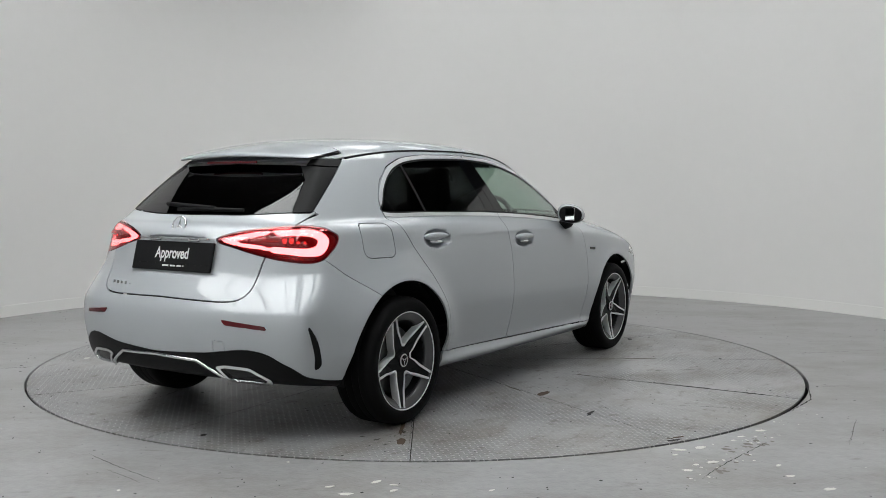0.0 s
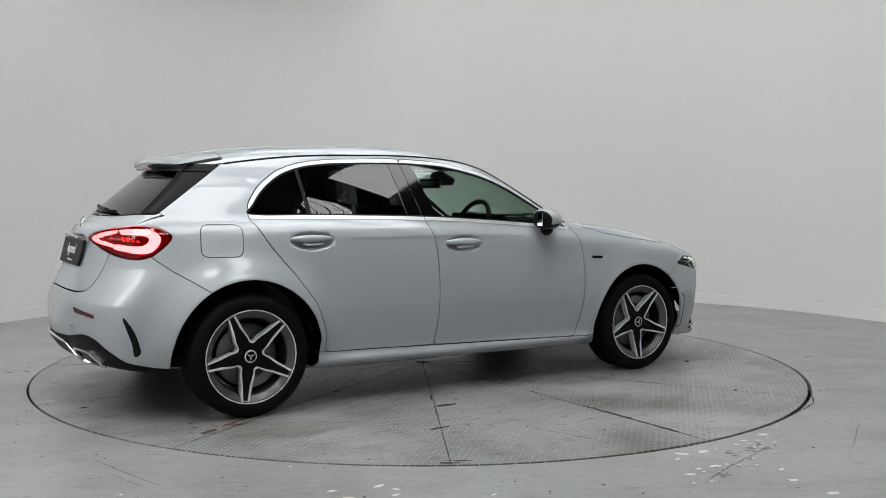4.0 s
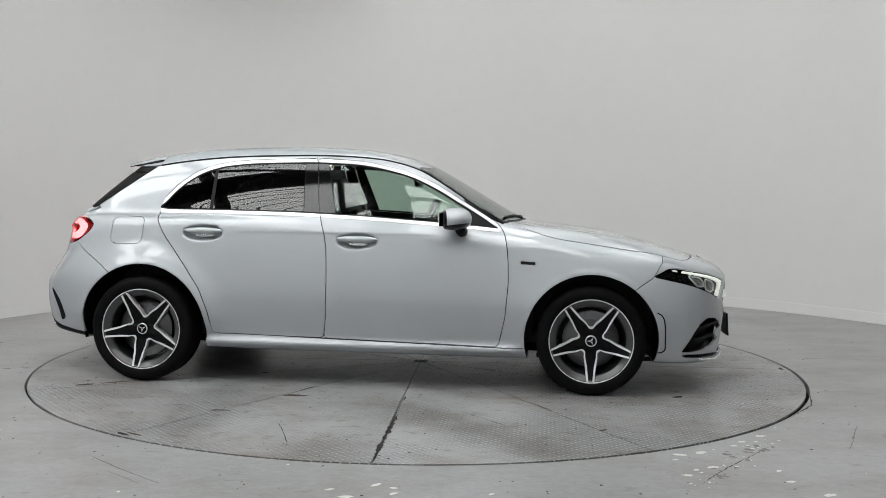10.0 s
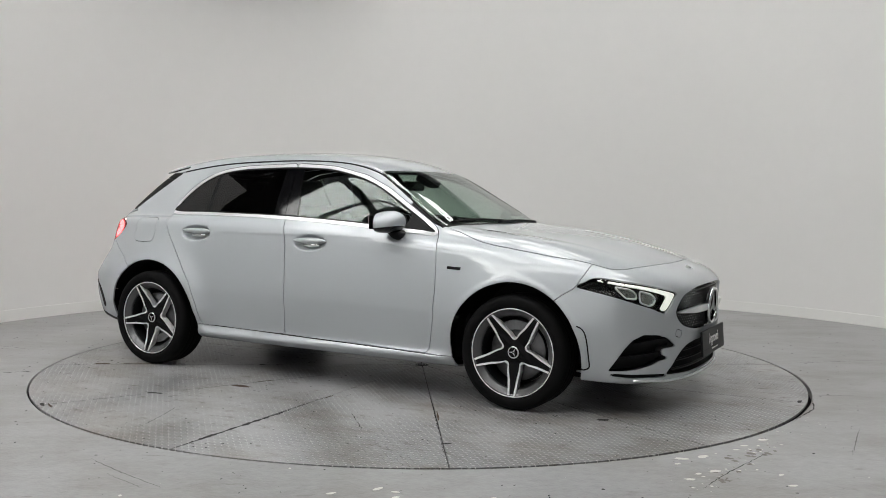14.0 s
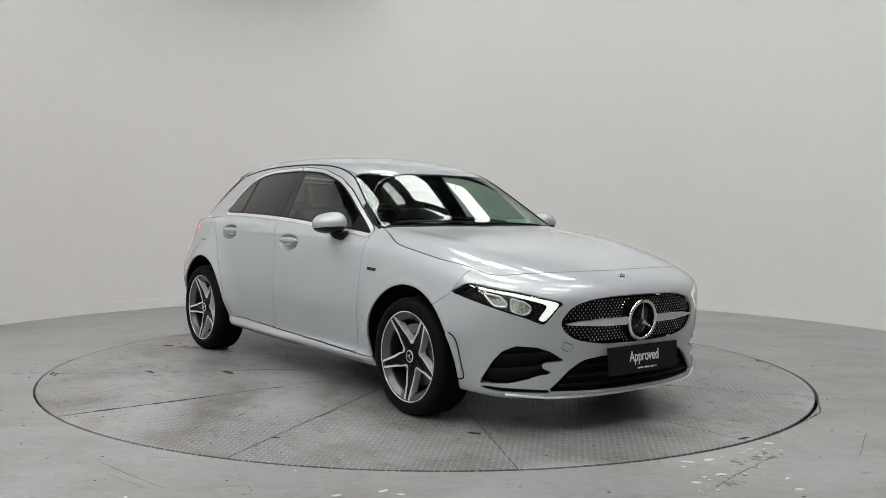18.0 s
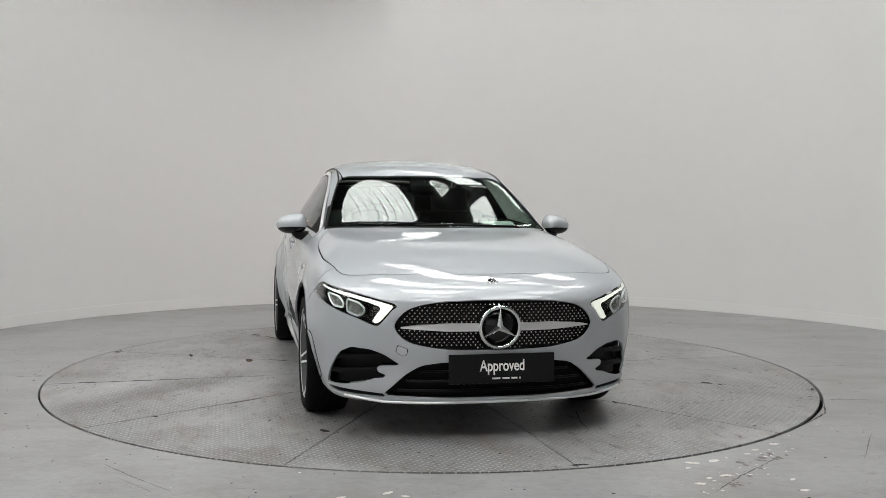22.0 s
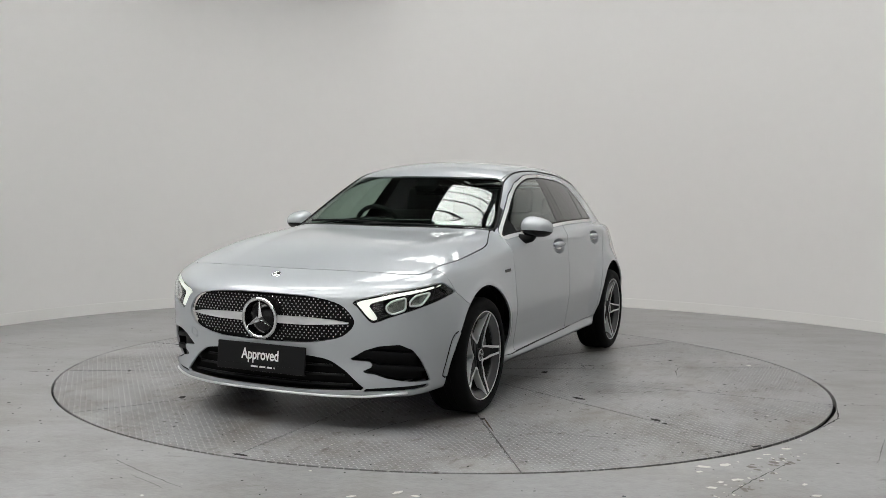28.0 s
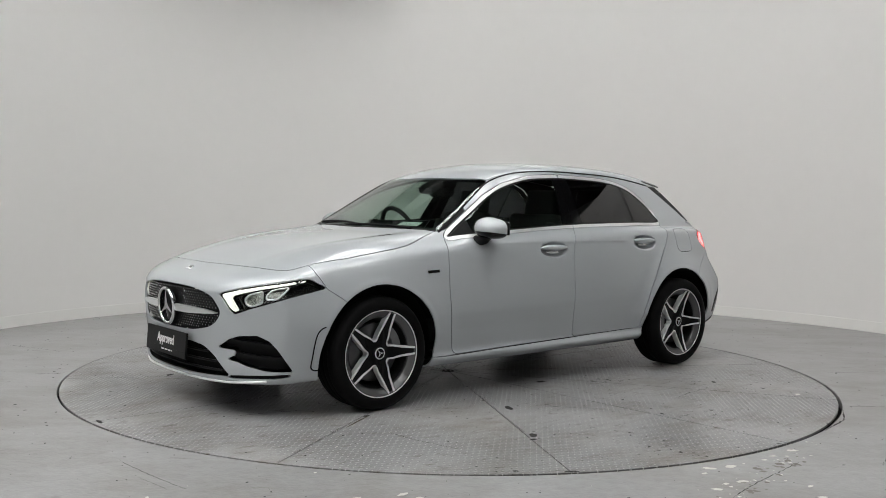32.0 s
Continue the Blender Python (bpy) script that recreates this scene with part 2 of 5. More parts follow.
# ---- the turntable ----
def tread_steel():
    """Grey floor paint over steel plate with raised lozenges, worn and stained."""
    m = material("painted_tread_plate", (0.300, 0.302, 0.305), 0.33, vary=0.30, vary_size=1.7, grain=0.28, grain_size=26, per_piece=0.06)
    nt = m.node_tree
    b = nt.nodes["Principled BSDF"]

    def op(kind, a, c=None, e=None):
        n = nt.nodes.new("ShaderNodeMath")
        n.operation = kind
        for i, v in enumerate((a, c, e)):
            if v is None:
                continue
            if hasattr(v, "links"):
                nt.links.new(v, n.inputs[i])
            else:
                n.inputs[i].default_value = v
        return n.outputs[0]
    sep = nt.nodes.new("ShaderNodeSeparateXYZ")
    co = nt.nodes.new("ShaderNodeTexCoord").outputs["Object"]
    nt.links.new(co, sep.inputs[0])
    x, y = sep.outputs[0], sep.outputs[1]
    u, v = op("MULTIPLY", op("ADD", x, y), 24.0), op("MULTIPLY", op("SUBTRACT", x, y), 24.0)
    a, c = op("SUBTRACT", op("FRACT", u), 0.5), op("SUBTRACT", op("FRACT", v), 0.5)
    par = op("FLOORED_MODULO", op("ADD", op("FLOOR", u), op("FLOOR", v)), 2.0)
    long_u = op("ADD", op("POWER", op("ABSOLUTE", op("MULTIPLY", a, 2.2)), 2.0), op("POWER", op("ABSOLUTE", op("MULTIPLY", c, 6.5)), 2.0))
    long_v = op("ADD", op("POWER", op("ABSOLUTE", op("MULTIPLY", a, 6.5)), 2.0), op("POWER", op("ABSOLUTE", op("MULTIPLY", c, 2.2)), 2.0))
    e = op("ADD", op("MULTIPLY", long_u, par), op("MULTIPLY", long_v, op("SUBTRACT", 1.0, par)))
    lump = op("SUBTRACT", 1.0, op("MINIMUM", e, 1.0))
    wear = nt.nodes.new("ShaderNodeTexNoise")
    wear.inputs["Scale"].default_value, wear.inputs["Detail"].default_value = 1.3, 3.0
    nt.links.new(co, wear.inputs["Vector"])
    mask = op("MINIMUM", op("MAXIMUM", op("MULTIPLY", op("SUBTRACT", wear.outputs["Fac"], 0.36), 5.0), 0.12), 1.0)
    # tops painted lighter and gaps darker, for the gloss the relief catches
    tint = nt.nodes.new("ShaderNodeVectorMath")
    tint.operation = "SCALE"
    nt.links.new(b.inputs["Base Color"].links[0].from_socket, tint.inputs[0])
    nt.links.new(op("ADD", op("MULTIPLY", op("MULTIPLY", op("SUBTRACT", lump, 0.3), mask), 1.15), 1.0), tint.inputs["Scale"])
    nt.links.new(tint.outputs[0], b.inputs["Base Color"])
    rough_noise = nt.nodes.new("ShaderNodeTexNoise")
    rough_noise.inputs["Scale"].default_value = 130.0
    nt.links.new(co, rough_noise.inputs["Vector"])
    height = op("ADD", op("MULTIPLY", lump, mask), op("MULTIPLY", rough_noise.outputs["Fac"], 0.12))
    bp = nt.nodes.new("ShaderNodeBump")
    bp.inputs["Strength"].default_value, bp.inputs["Distance"].default_value = 1.0, 0.0062
    nt.links.new(height, bp.inputs["Height"])
    nt.links.new(bp.outputs[0], b.inputs["Normal"])
    return m


STEEL = tread_steel()


def soiled(m, tone, size, low, high, stretch=1.0):
    """Patchy dirt laid over a material's colour, drawn out along x by stretch; it also dulls the gloss."""
    nt = m.node_tree
    b = nt.nodes["Principled BSDF"]
    co, mp, n, ramp, mix = (nt.nodes.new("ShaderNode" + k) for k in ("TexCoord", "Mapping", "TexNoise", "ValToRGB", "MixRGB"))
    mp.inputs["Scale"].default_value = (1.0 / stretch, 1.0, 1.0)
    n.inputs["Scale"].default_value, n.inputs["Detail"].default_value, n.inputs["Roughness"].default_value = size, 9.0, 0.68
    ramp.color_ramp.elements[0].position, ramp.color_ramp.elements[1].position = low, high
    mix.blend_type = "MULTIPLY"
    mix.inputs["Color2"].default_value = (*tone, 1)
    nt.links.new(co.outputs["Object"], mp.inputs["Vector"])
    nt.links.new(mp.outputs[0], n.inputs["Vector"])
    nt.links.new(n.outputs["Fac"], ramp.inputs["Fac"])
    nt.links.new(ramp.outputs["Color"], mix.inputs["Fac"])
    nt.links.new(b.inputs["Base Color"].links[0].from_socket, mix.inputs["Color1"])
    nt.links.new(mix.outputs[0], b.inputs["Base Color"])


soiled(STEEL, (.62, .565, .49), 2.4, .47, .66, 1.5)
soiled(STEEL, (.42, .37, .31), 15.0, .56, .68, 2.0)
soiled(FLOOR_PAINT, (.70, .670, .62), 1.9, .45, .68, 1.8)
soiled(FLOOR_PAINT, (.55, .52, .47), 14.0, .60, .72, 2.5)
GRIME = material("black_grime", (0.012, 0.011, 0.010), 0.8, grain=0.3, grain_size=60)
RUST = material("rust_stain", (0.075, 0.050, 0.032), 0.85, vary=0.3, vary_size=25, grain=0.3, grain_size=120)
turntable = thing("turntable", "round grey painted steel turntable with radial joints", "turntable")
part("deck", revolve([(0.01, -0.03), (TABLE_R - 0.002, -0.03), (TABLE_R - 0.002, -0.012), (0.01, -0.012)], 128, closed=True), GRIME, turntable)
SEAM0 = 2.6
for k in range(12):
    # each plate stops short of its neighbours: the joints are 6 mm wide, one opens to 12 mm
    wide = 0.0030
    a0, a1 = radians(30 * k + SEAM0), radians(30 * k + 30 + SEAM0)

    def edge_point(r, a, sgn, w):
        return (r * math.cos(a) - sgn * w * math.sin(a), r * math.sin(a) + sgn * w * math.cos(a))
    w0 = [0.009 if k == 9 and 1.55 < r < 2.42 else wide for r in (0.05, 0.6, 1.5, 1.7, 2.2, 2.40, TABLE_R)]
    w1 = [0.004 if k == 8 and 1.55 < r < 2.42 else wide for r in (0.05, 0.6, 1.5, 1.7, 2.2, 2.40, TABLE_R)]
    radii = (0.05, 0.6, 1.5, 1.7, 2.2, 2.40, TABLE_R)
    pts = [edge_point(r, a0, 1, w) for r, w in zip(radii, w0)]
    pts += [(TABLE_R * math.cos(a0 + (a1 - a0) * i / 14), TABLE_R * math.sin(a0 + (a1 - a0) * i / 14)) for i in range(1, 14)]
    pts += [edge_point(r, a1, -1, w) for r, w in reversed(list(zip(radii, w1)))]
    part("plate", extruded(pts, -0.012, 0.0, bevel=0.0015), STEEL, turntable)


def blot(name, r, a, length, width, along, mat, parent, seed=0, z=0.0006):
    """A thin stain or chip with a ragged edge, lying at radius r and angle a."""
    rnd = random.Random(seed)
    pts = []
    for k in range(14):
        t = 2 * math.pi * k / 14
        q = 0.65 + 0.5 * rnd.random()
        pts.append((length / 2 * math.cos(t) * q, width / 2 * math.sin(t) * q))
    x, y = r * math.cos(radians(a)), r * math.sin(radians(a))
    return part(name, extruded(pts, -0.0004, z, pose(x, y, 0, 0, 0, along)), mat, parent)


# grime and rust along the joints
for i, (r, a, l, w, along) in enumerate(((1.85, 242.6, .10, .022, 0), (1.88, 241.6, .06, .018, 0), (2.47, 242.4, .09, .025, -30), (2.31, 187.3, .05, .03, 20), (1.22, 66.8, .11, .05, 64),
                                         (1.84, 63.6, .08, .04, 40), (1.86, 330.7, .07, .04, 30), (2.46, 3.0, .10, .03, 90), (0.70, 110.8, .08, .05, 0), (1.92, 62.9, .04, .03, 0),
                                         (2.48, 62.8, .08, .02, 150), (1.79, 132.4, .05, .03, 40), (1.50, 33.0, .05, .03, 0), (2.10, 303.0, .06, .02, 30), (1.1, 212.5, .05, .03, 0))):
    blot("grime_spot", r, a, l, w, along, GRIME, turntable, i)
for i, (r, a, l, w, along) in enumerate(((1.95, 211.0, .30, .022, 31), (2.18, 211.3, .12, .045, 31), (1.15, 242.2, .16, .012, 62), (1.2, 273.2, .10, .012, 93), (2.44, 243.5, .12, .015, 150),
                                         (1.35, 245.5, .16, .05, 0), (1.62, 33.2, .3, .010, 32), (1.55, 303.0, .25, .010, 302))):
    blot("rust_stain", r, a, l, w, along, RUST, turntable, 50 + i)

# fallen paint flakes and bare patches on the floor
FLAKE = material("white_paint_flake", (0.66, 0.66, 0.62), 0.6, grain=0.1, grain_size=60)
BARE = material("bare_concrete", (0.20, 0.19, 0.17), 0.85, vary=0.3, vary_size=20, grain=0.3, grain_size=150)


def scatter(name, spots, mat, low, high, seed, z):
    rnd = random.Random(seed)
    bm = bmesh.new()
    for x, y in spots:
        s = low + (high - low) * rnd.random() ** 2
        n = rnd.randint(6, 9)
        pts = [(s * math.cos(2 * math.pi * k / n) * (.5 + rnd.random()), s * .7 * math.sin(2 * math.pi * k / n) * (.5 + rnd.random())) for k in range(n)]
        extruded(pts, 0.0002, z, pose(x, y, 0, 0, 0, rnd.random() * 360), bm=bm)
    return part(name, bm, mat)


rnd = random.Random(4)
FLAKES = ((1.66, -1.99, .038), (1.28, -2.29, .040), (1.17, -2.33, .036), (1.13, -2.41, .020), (1.26, -2.52, .034), (1.12, -2.64, .028), (1.18, -2.56, .020), (1.53, -2.10, .022),
          (1.47, -2.17, .018), (1.53, -2.57, .022), (1.52, -2.72, .028), (1.61, -2.89, .032), (-.17, -2.79, .030), (-.10, -2.83, .022), (-.10, -2.90, .024), (-.35, -2.85, .024), (-.28, -2.94, .032), (.28, -2.90, .018))
for i, (x, y, s) in enumerate(FLAKES):
    chip = blot("paint_flake", 0, 0, s * 1.8, s * .95, 20 + 25 * math.sin(i * 2.3), FLAKE, None, 200 + i, .0014)
    chip.location = (x, y, 0)
    tagged(chip, "pale chip in the grey floor paint", "paint chip", "chips in the floor paint")
line = [(1.70 - .62 * t + rnd.gauss(0, .05), -1.97 - .84 * t + rnd.gauss(0, .05)) for t in [rnd.random() for _ in range(80)]]
line += [(1.84 + rnd.gauss(0, .04), -1.87 + rnd.gauss(0, .04)) for _ in range(6)] + [(2.10 + rnd.gauss(0, .03), -1.60 + rnd.gauss(0, .05)) for _ in range(5)]
tagged(scatter("paint_crumbs", line[:52] + line[80:] + [(rnd.uniform(-3.2, 3.4), rnd.uniform(-3.4, -1.2)) for _ in range(30)], FLAKE, .002, .009, 5, .0012), "small pale paint crumbs on the grey floor", "paint crumbs", kind="stuff")
stripes = [(1.385 + .018 * k + rnd.gauss(0, .01), -2.345 + .014 * k + rnd.gauss(0, .022)) for k in range(12)] + [(1.26 + rnd.gauss(0, .022), -2.65 + rnd.gauss(0, .018)) for _ in range(9)]
tagged(scatter("bare_patches", line[52:70] + stripes, BARE, .006, .024, 6, .0008), "bare worn patches in the floor paint", "floor wear", kind="stuff")
specks = [(rnd.uniform(-4, 4.2), rnd.uniform(-3.6, 3.6)) for _ in range(1500)]
specks = [(x, y) for x, y in specks if 2.56 < math.hypot(x, y) < 4.3]
tagged(scatter("dirt_specks", specks, GRIME, .0015, .008, 7, .0009), "dark dirt specks on the grey floor", "dirt", kind="stuff")


def crack(name, pts, width, parent=None, mat=GRIME):
    """A thin ragged dark line through points on the floor."""
    bm = bmesh.new()
    P = []
    for (x0, y0), (x1, y1) in zip(pts, pts[1:]):
        n = max(2, int(math.hypot(x1 - x0, y1 - y0) / .02))
        P += [(x0 + (x1 - x0) * k / n + rnd.gauss(0, .0025), y0 + (y1 - y0) * k / n + rnd.gauss(0, .0025)) for k in range(n)]
    P.append(pts[-1])
    rows = []
    for k, (x, y) in enumerate(P):
        (xa, ya), (xb, yb) = P[max(k - 1, 0)], P[min(k + 1, len(P) - 1)]
        d = math.hypot(xb - xa, yb - ya) or 1
        w = width * (.15 + .85 * rnd.random()) * min(1, .2 + 4 * min(k, len(P) - 1 - k) / len(P)) / 2
        rows.append((bm.verts.new((x - (yb - ya) / d * w, y + (xb - xa) / d * w, .0008)), bm.verts.new((x + (yb - ya) / d * w, y - (xb - xa) / d * w, .0008))))
    for p, q in zip(rows, rows[1:]):
        bm.faces.new((p[0], p[1], q[1], q[0]))
    return part(name, bm, mat, parent)


for pts, w in (([(1.62, -2.20), (1.40, -2.44), (1.27, -2.59), (1.14, -2.76)], .008), ([(2.30, -1.04), (2.20, -1.30), (1.96, -1.60)], .012), ([(2.38, -.94), (2.62, -.93)], .006),
               ([(-1.45, -2.38), (-1.29, -2.55), (-1.03, -2.79)], .005), ([(-1.31, -2.60), (-1.10, -2.80)], .003), ([(2.7, .2), (3.4, .35)], .006), ([(-2.70, -.42), (-2.52, -.36)], .020),
               ([(2.25, -1.75), (1.98, -2.25)], .004), ([(-2.9, .5), (-3.5, .8)], .006)):
    tagged(crack("floor_crack", pts, w), "thin dark crack in the grey floor paint", "crack", "cracks in the floor")
specks = []
for _ in range(900):
    r, a = 2.45 * math.sqrt(rnd.random()), rnd.random() * 2 * math.pi
    specks.append((r * math.cos(a), r * math.sin(a)))
dirt = scatter("dirt", specks, GRIME, .0012, .007, 9, .0009)
dirt.parent = turntable
tagged(dirt, kind="stuff")
chip = blot("paint_chip", 2.28, 124.6, .055, .034, 20, FLAKE, turntable, 77, .0012)
# broken grime lines beside the joints and across the plates
for k, (r0, r1, off) in enumerate(((.6, 2.3, .3), (.9, 2.48, -.2), (.5, 1.9, .25), (1.2, 2.4, .2), (.7, 2.1, -.3), (1.0, 2.45, .2), (.6, 2.0, .3), (.8, 2.42, -.25), (.5, 1.7, .2), (1.1, 2.3, .3), (.7, 2.45, -.2), (.9, 2.2, .25))):
    a = radians(30 * k + SEAM0 + off)
    crack("grime_line", [(r0 * math.cos(a), r0 * math.sin(a)), (r1 * math.cos(a), r1 * math.sin(a))], .0035, turntable)
# a black strip on top draws the dark inside the widest joint
wide_seam = [(r * math.cos(radians(a)), r * math.sin(radians(a))) for r, a in ((1.60, 273.2), (2.0, 272.8), (2.43, 272.6))]
crack("grime_line", wide_seam, .034, turntable)
for r0, a0, r1, a1 in ((1.5, 20, 1.95, 12), (1.2, 75, 1.5, 90), (1.7, 160, 2.1, 166), (1.3, 200, 1.75, 190), (1.9, 255, 2.3, 262), (1.5, 285, 1.9, 291), (1.1, 318, 1.6, 322), (1.8, 40, 2.1, 52), (1.6, 110, 1.75, 125)):
    p, q = [(r * math.cos(radians(a)), r * math.sin(radians(a))) for r, a in ((r0, a0), (r1, a1))]
    crack("grime_line", [p, ((p[0] + q[0]) / 2 + .02, (p[1] + q[1]) / 2 - .02), q], .006, turntable)


# ---- the car: its skin as a field, cut into panels ----
def spline(*knots):
    """A smooth curve through (x, value) pairs, straight beyond its ends."""
    X, Y = np.array([k[0] for k in knots]), np.array([k[1] for k in knots])
    M = np.gradient(Y, X)

    def at(x):
        x = np.asarray(x, float)
        i = np.clip(np.searchsorted(X, x, side="right") - 1, 0, len(X) - 2)
        h = X[i + 1] - X[i]
        s = np.clip((x - X[i]) / h, 0, 1)
        v = (2*s**3 - 3*s**2 + 1)*Y[i] + (s**3 - 2*s**2 + s)*h*M[i] + (3*s**2 - 2*s**3)*Y[i+1] + (s**3 - s**2)*h*M[i+1]
        return v + np.where(x < X[0], (x - X[0]) * M[0], 0) + np.where(x > X[-1], (x - X[-1]) * M[-1], 0)
    return at


def fair(*knots):
    """A curve of unbroken curvature through (x, value) pairs (natural cubic), straight beyond its ends."""
    X, Y = np.array([k[0] for k in knots]), np.array([k[1] for k in knots])
    n, h = len(X), np.diff(X)
    A, R = np.eye(n), np.zeros(n)
    for i in range(1, n - 1):
        A[i, i - 1:i + 2] = h[i - 1], 2 * (h[i - 1] + h[i]), h[i]
        R[i] = 6 * ((Y[i + 1] - Y[i]) / h[i] - (Y[i] - Y[i - 1]) / h[i - 1])
    C = np.linalg.solve(A, R)
    D = np.diff(Y) / h
    first, last = D[0] - h[0] * C[1] / 6, D[-1] + h[-1] * C[-2] / 6

    def at(x):
        x = np.asarray(x, float)
        q = np.clip(x, X[0], X[-1])
        i = np.clip(np.searchsorted(X, q, side="right") - 1, 0, n - 2)
        a, b = X[i + 1] - q, q - X[i]
        v = (C[i] * a**3 + C[i + 1] * b**3) / (6 * h[i]) + (Y[i] / h[i] - C[i] * h[i] / 6) * a + (Y[i + 1] / h[i] - C[i + 1] * h[i] / 6) * b
        return v + np.where(x < X[0], (x - X[0]) * first, 0) + np.where(x > X[-1], (x - X[-1]) * last, 0)
    return at


def smax(a, b, r):
    return 0.5 * (a + b + np.sqrt((a - b) ** 2 + r * r))


def smin(a, b, r):
    return -smax(-a, -b, r)


# plan half-width at the shoulder, shoulder line, side section, bonnet, nose, tail, cabin
PLAN = fair((-2.3, .76), (-1.9, .800), (-1.6, .825), (-1.3, .838), (-.9, .849), (-.4, .862), (0, .869), (.5, .874), (.9, .875), (1.3, .874), (1.6, .870), (1.9, .849), (2.3, .80))
SHOULDER = fair((-2.0, .985), (-1.23, .985), (-.19, .962), (.857, .885), (1.3, .845), (1.72, .795), (2.2, .73))
SECTION = spline((.10, -.07), (.2, -.055), (.3, -.038), (.40, -.020), (.48, -.007), (.53, -.001), (.57, 0), (.65, -.003), (.75, -.010), (.85, -.022), (.90, -.030), (.932, -.038), (.952, -.047), (.980, -.071), (1.0, -.095), (1.05, -.16), (1.15, -.32))
BONNET = fair((.5, 1.06), (.9, 1.012), (1.1, .991), (1.4, .957), (1.6, .927), (1.8, .884), (2.0, .822), (2.12, .786), (2.2, .755), (2.3, .69))
NOSE = spline((.15, 2.215), (.25, 2.225), (.35, 2.222), (.45, 2.232), (.55, 2.238), (.63, 2.240), (.69, 2.232), (.74, 2.190), (.8, 2.062), (.9, 1.75))
TAIL = spline((.2, -2.08), (.3, -2.13), (.4, -2.155), (.5, -2.165), (.60, -2.155), (.66, -2.133), (.75, -2.095), (.9, -2.055), (1.0, -2.035), (1.1, -1.97))
BELT = fair((-2.2, .53), (-1.9, .61), (-1.6, .665), (-1.3, .708), (-1.0, .745), (-.5, .780), (0, .791), (.4, .778), (.8, .726), (1.0, .68), (1.3, .58))
ROOF = fair((-2.0, 1.255), (-1.65, 1.353), (-1.3, 1.424), (-.9, 1.458), (-.5, 1.466), (-.1, 1.451), (.1, 1.424), (.3, 1.364), (.5, 1.258), (.7, 1.141), (.92, 1.012), (1.3, .78))
BACKLIGHT = fair((.9, -2.06), (1.0, -1.95), (1.04, -1.908), (1.2, -1.722), (1.3, -1.600), (1.4, -1.47), (1.5, -1.31))
FLOOR_LINE = spline((-2.2, .30), (-1.95, .27), (-1.75, .24), (-1.3, .21), (-.9, .2), (0, .195), (.95, .19), (1.4, .19), (1.75, .185), (2.0, .178), (2.25, .172))
HANDLES = ((-0.975, 0.911, .808), (-0.022, 0.876, .842))   # along, height, half width of the door there
HUB_R, HUB_F, HUB_Z = -1.341, 1.3645, 0.3185


def side_of(x, z):
    """The half width of the cabin at a height."""
    return BELT(x) - 0.54 * (z - 1.0) - 0.16 * (z - 1.0) ** 2


def ease(v, lo, hi):
    k = np.clip((v - lo) / (hi - lo), 0, 1)
    return k * k * (3 - 2 * k)


def skin(p):
    x, y, z = p[..., 0], p[..., 1], p[..., 2]
    ay = np.abs(y)
    lift = (0.95 - SHOULDER(x)) * np.clip((z - 0.42) / 0.40, 0, 1)
    half = PLAN(x) + SECTION(z + lift)
    half = half - 0.045 * ease(-x, 1.25, 1.85) * ease(z, .62, .98)
    for hx, rr, swell in ((HUB_R, 0.40, .044), (HUB_F, 0.395, .016)):
        r = np.hypot(x - hx, z - HUB_Z)
        half = half + swell * np.exp(-((r - rr) / 0.10) ** 2) * np.clip((z - 0.2) / 0.2, 0, 1)
        half = half + 0.006 * np.exp(-((r - rr) / 0.020) ** 2) * np.clip((z - 0.2) / 0.2, 0, 1)
    half = half + 0.034 * np.exp(-((z - 0.246) / 0.030) ** 2) * np.clip((1.0 - np.abs(x)) / 0.1, 0, 1)
    fold = 0.66 - .11 * ease(x, .9, 2.0)
    top = BONNET(x) - 0.022 * (ay / 0.75) ** 2.6 - 0.010 * (1 - ease(ay, fold - .16, fold)) * ease(x, .8, 1.1) * ease(-x, -2.15, -1.8) - .03 * np.clip(ay - fold - .06, 0, 1)
    top = np.where(x < 0.85, np.minimum(top, 1.02), top)
    f = smax(ay - half, z - top, 0.045)
    f = smax(f, x - NOSE(z) + 0.184 * (ay / 0.7) ** 2.9, 0.06)
    f = smax(f, TAIL(z) - x + (0.128 - 0.039 * np.clip((0.78 - z) / 0.18, 0, 1)) * (ay / 0.6) ** 2.2, 0.075)
    g = smax(ay - side_of(x, z), z - (ROOF(x) - 0.044 * (ay / 0.6) ** 2), 0.057)
    g = smax(g, BACKLIGHT(z) - x + 0.10 * (ay / 0.6) ** 2.2, 0.03)
    g = np.maximum(g, 0.93 - z)
    f = smin(f, g, 0.014)
    f = smax(f, FLOOR_LINE(x) - z, 0.03)
    # the hollow for the rear plate
    pocket = np.maximum(np.maximum(ay - .288, np.abs(z - .845) - .083), x + 2.047 - .25 * (z - .845))
    f = smax(f, -pocket, 0.006)
    for hx, hz, hy in HANDLES:
        bowl = np.sqrt(((x - hx) / 0.122) ** 2 + ((z - hz + 0.002) / 0.048) ** 2 + ((ay - hy - .004) / 0.046) ** 2)
        f = smax(f, (1 - bowl) * 0.040, 0.004)
    return f


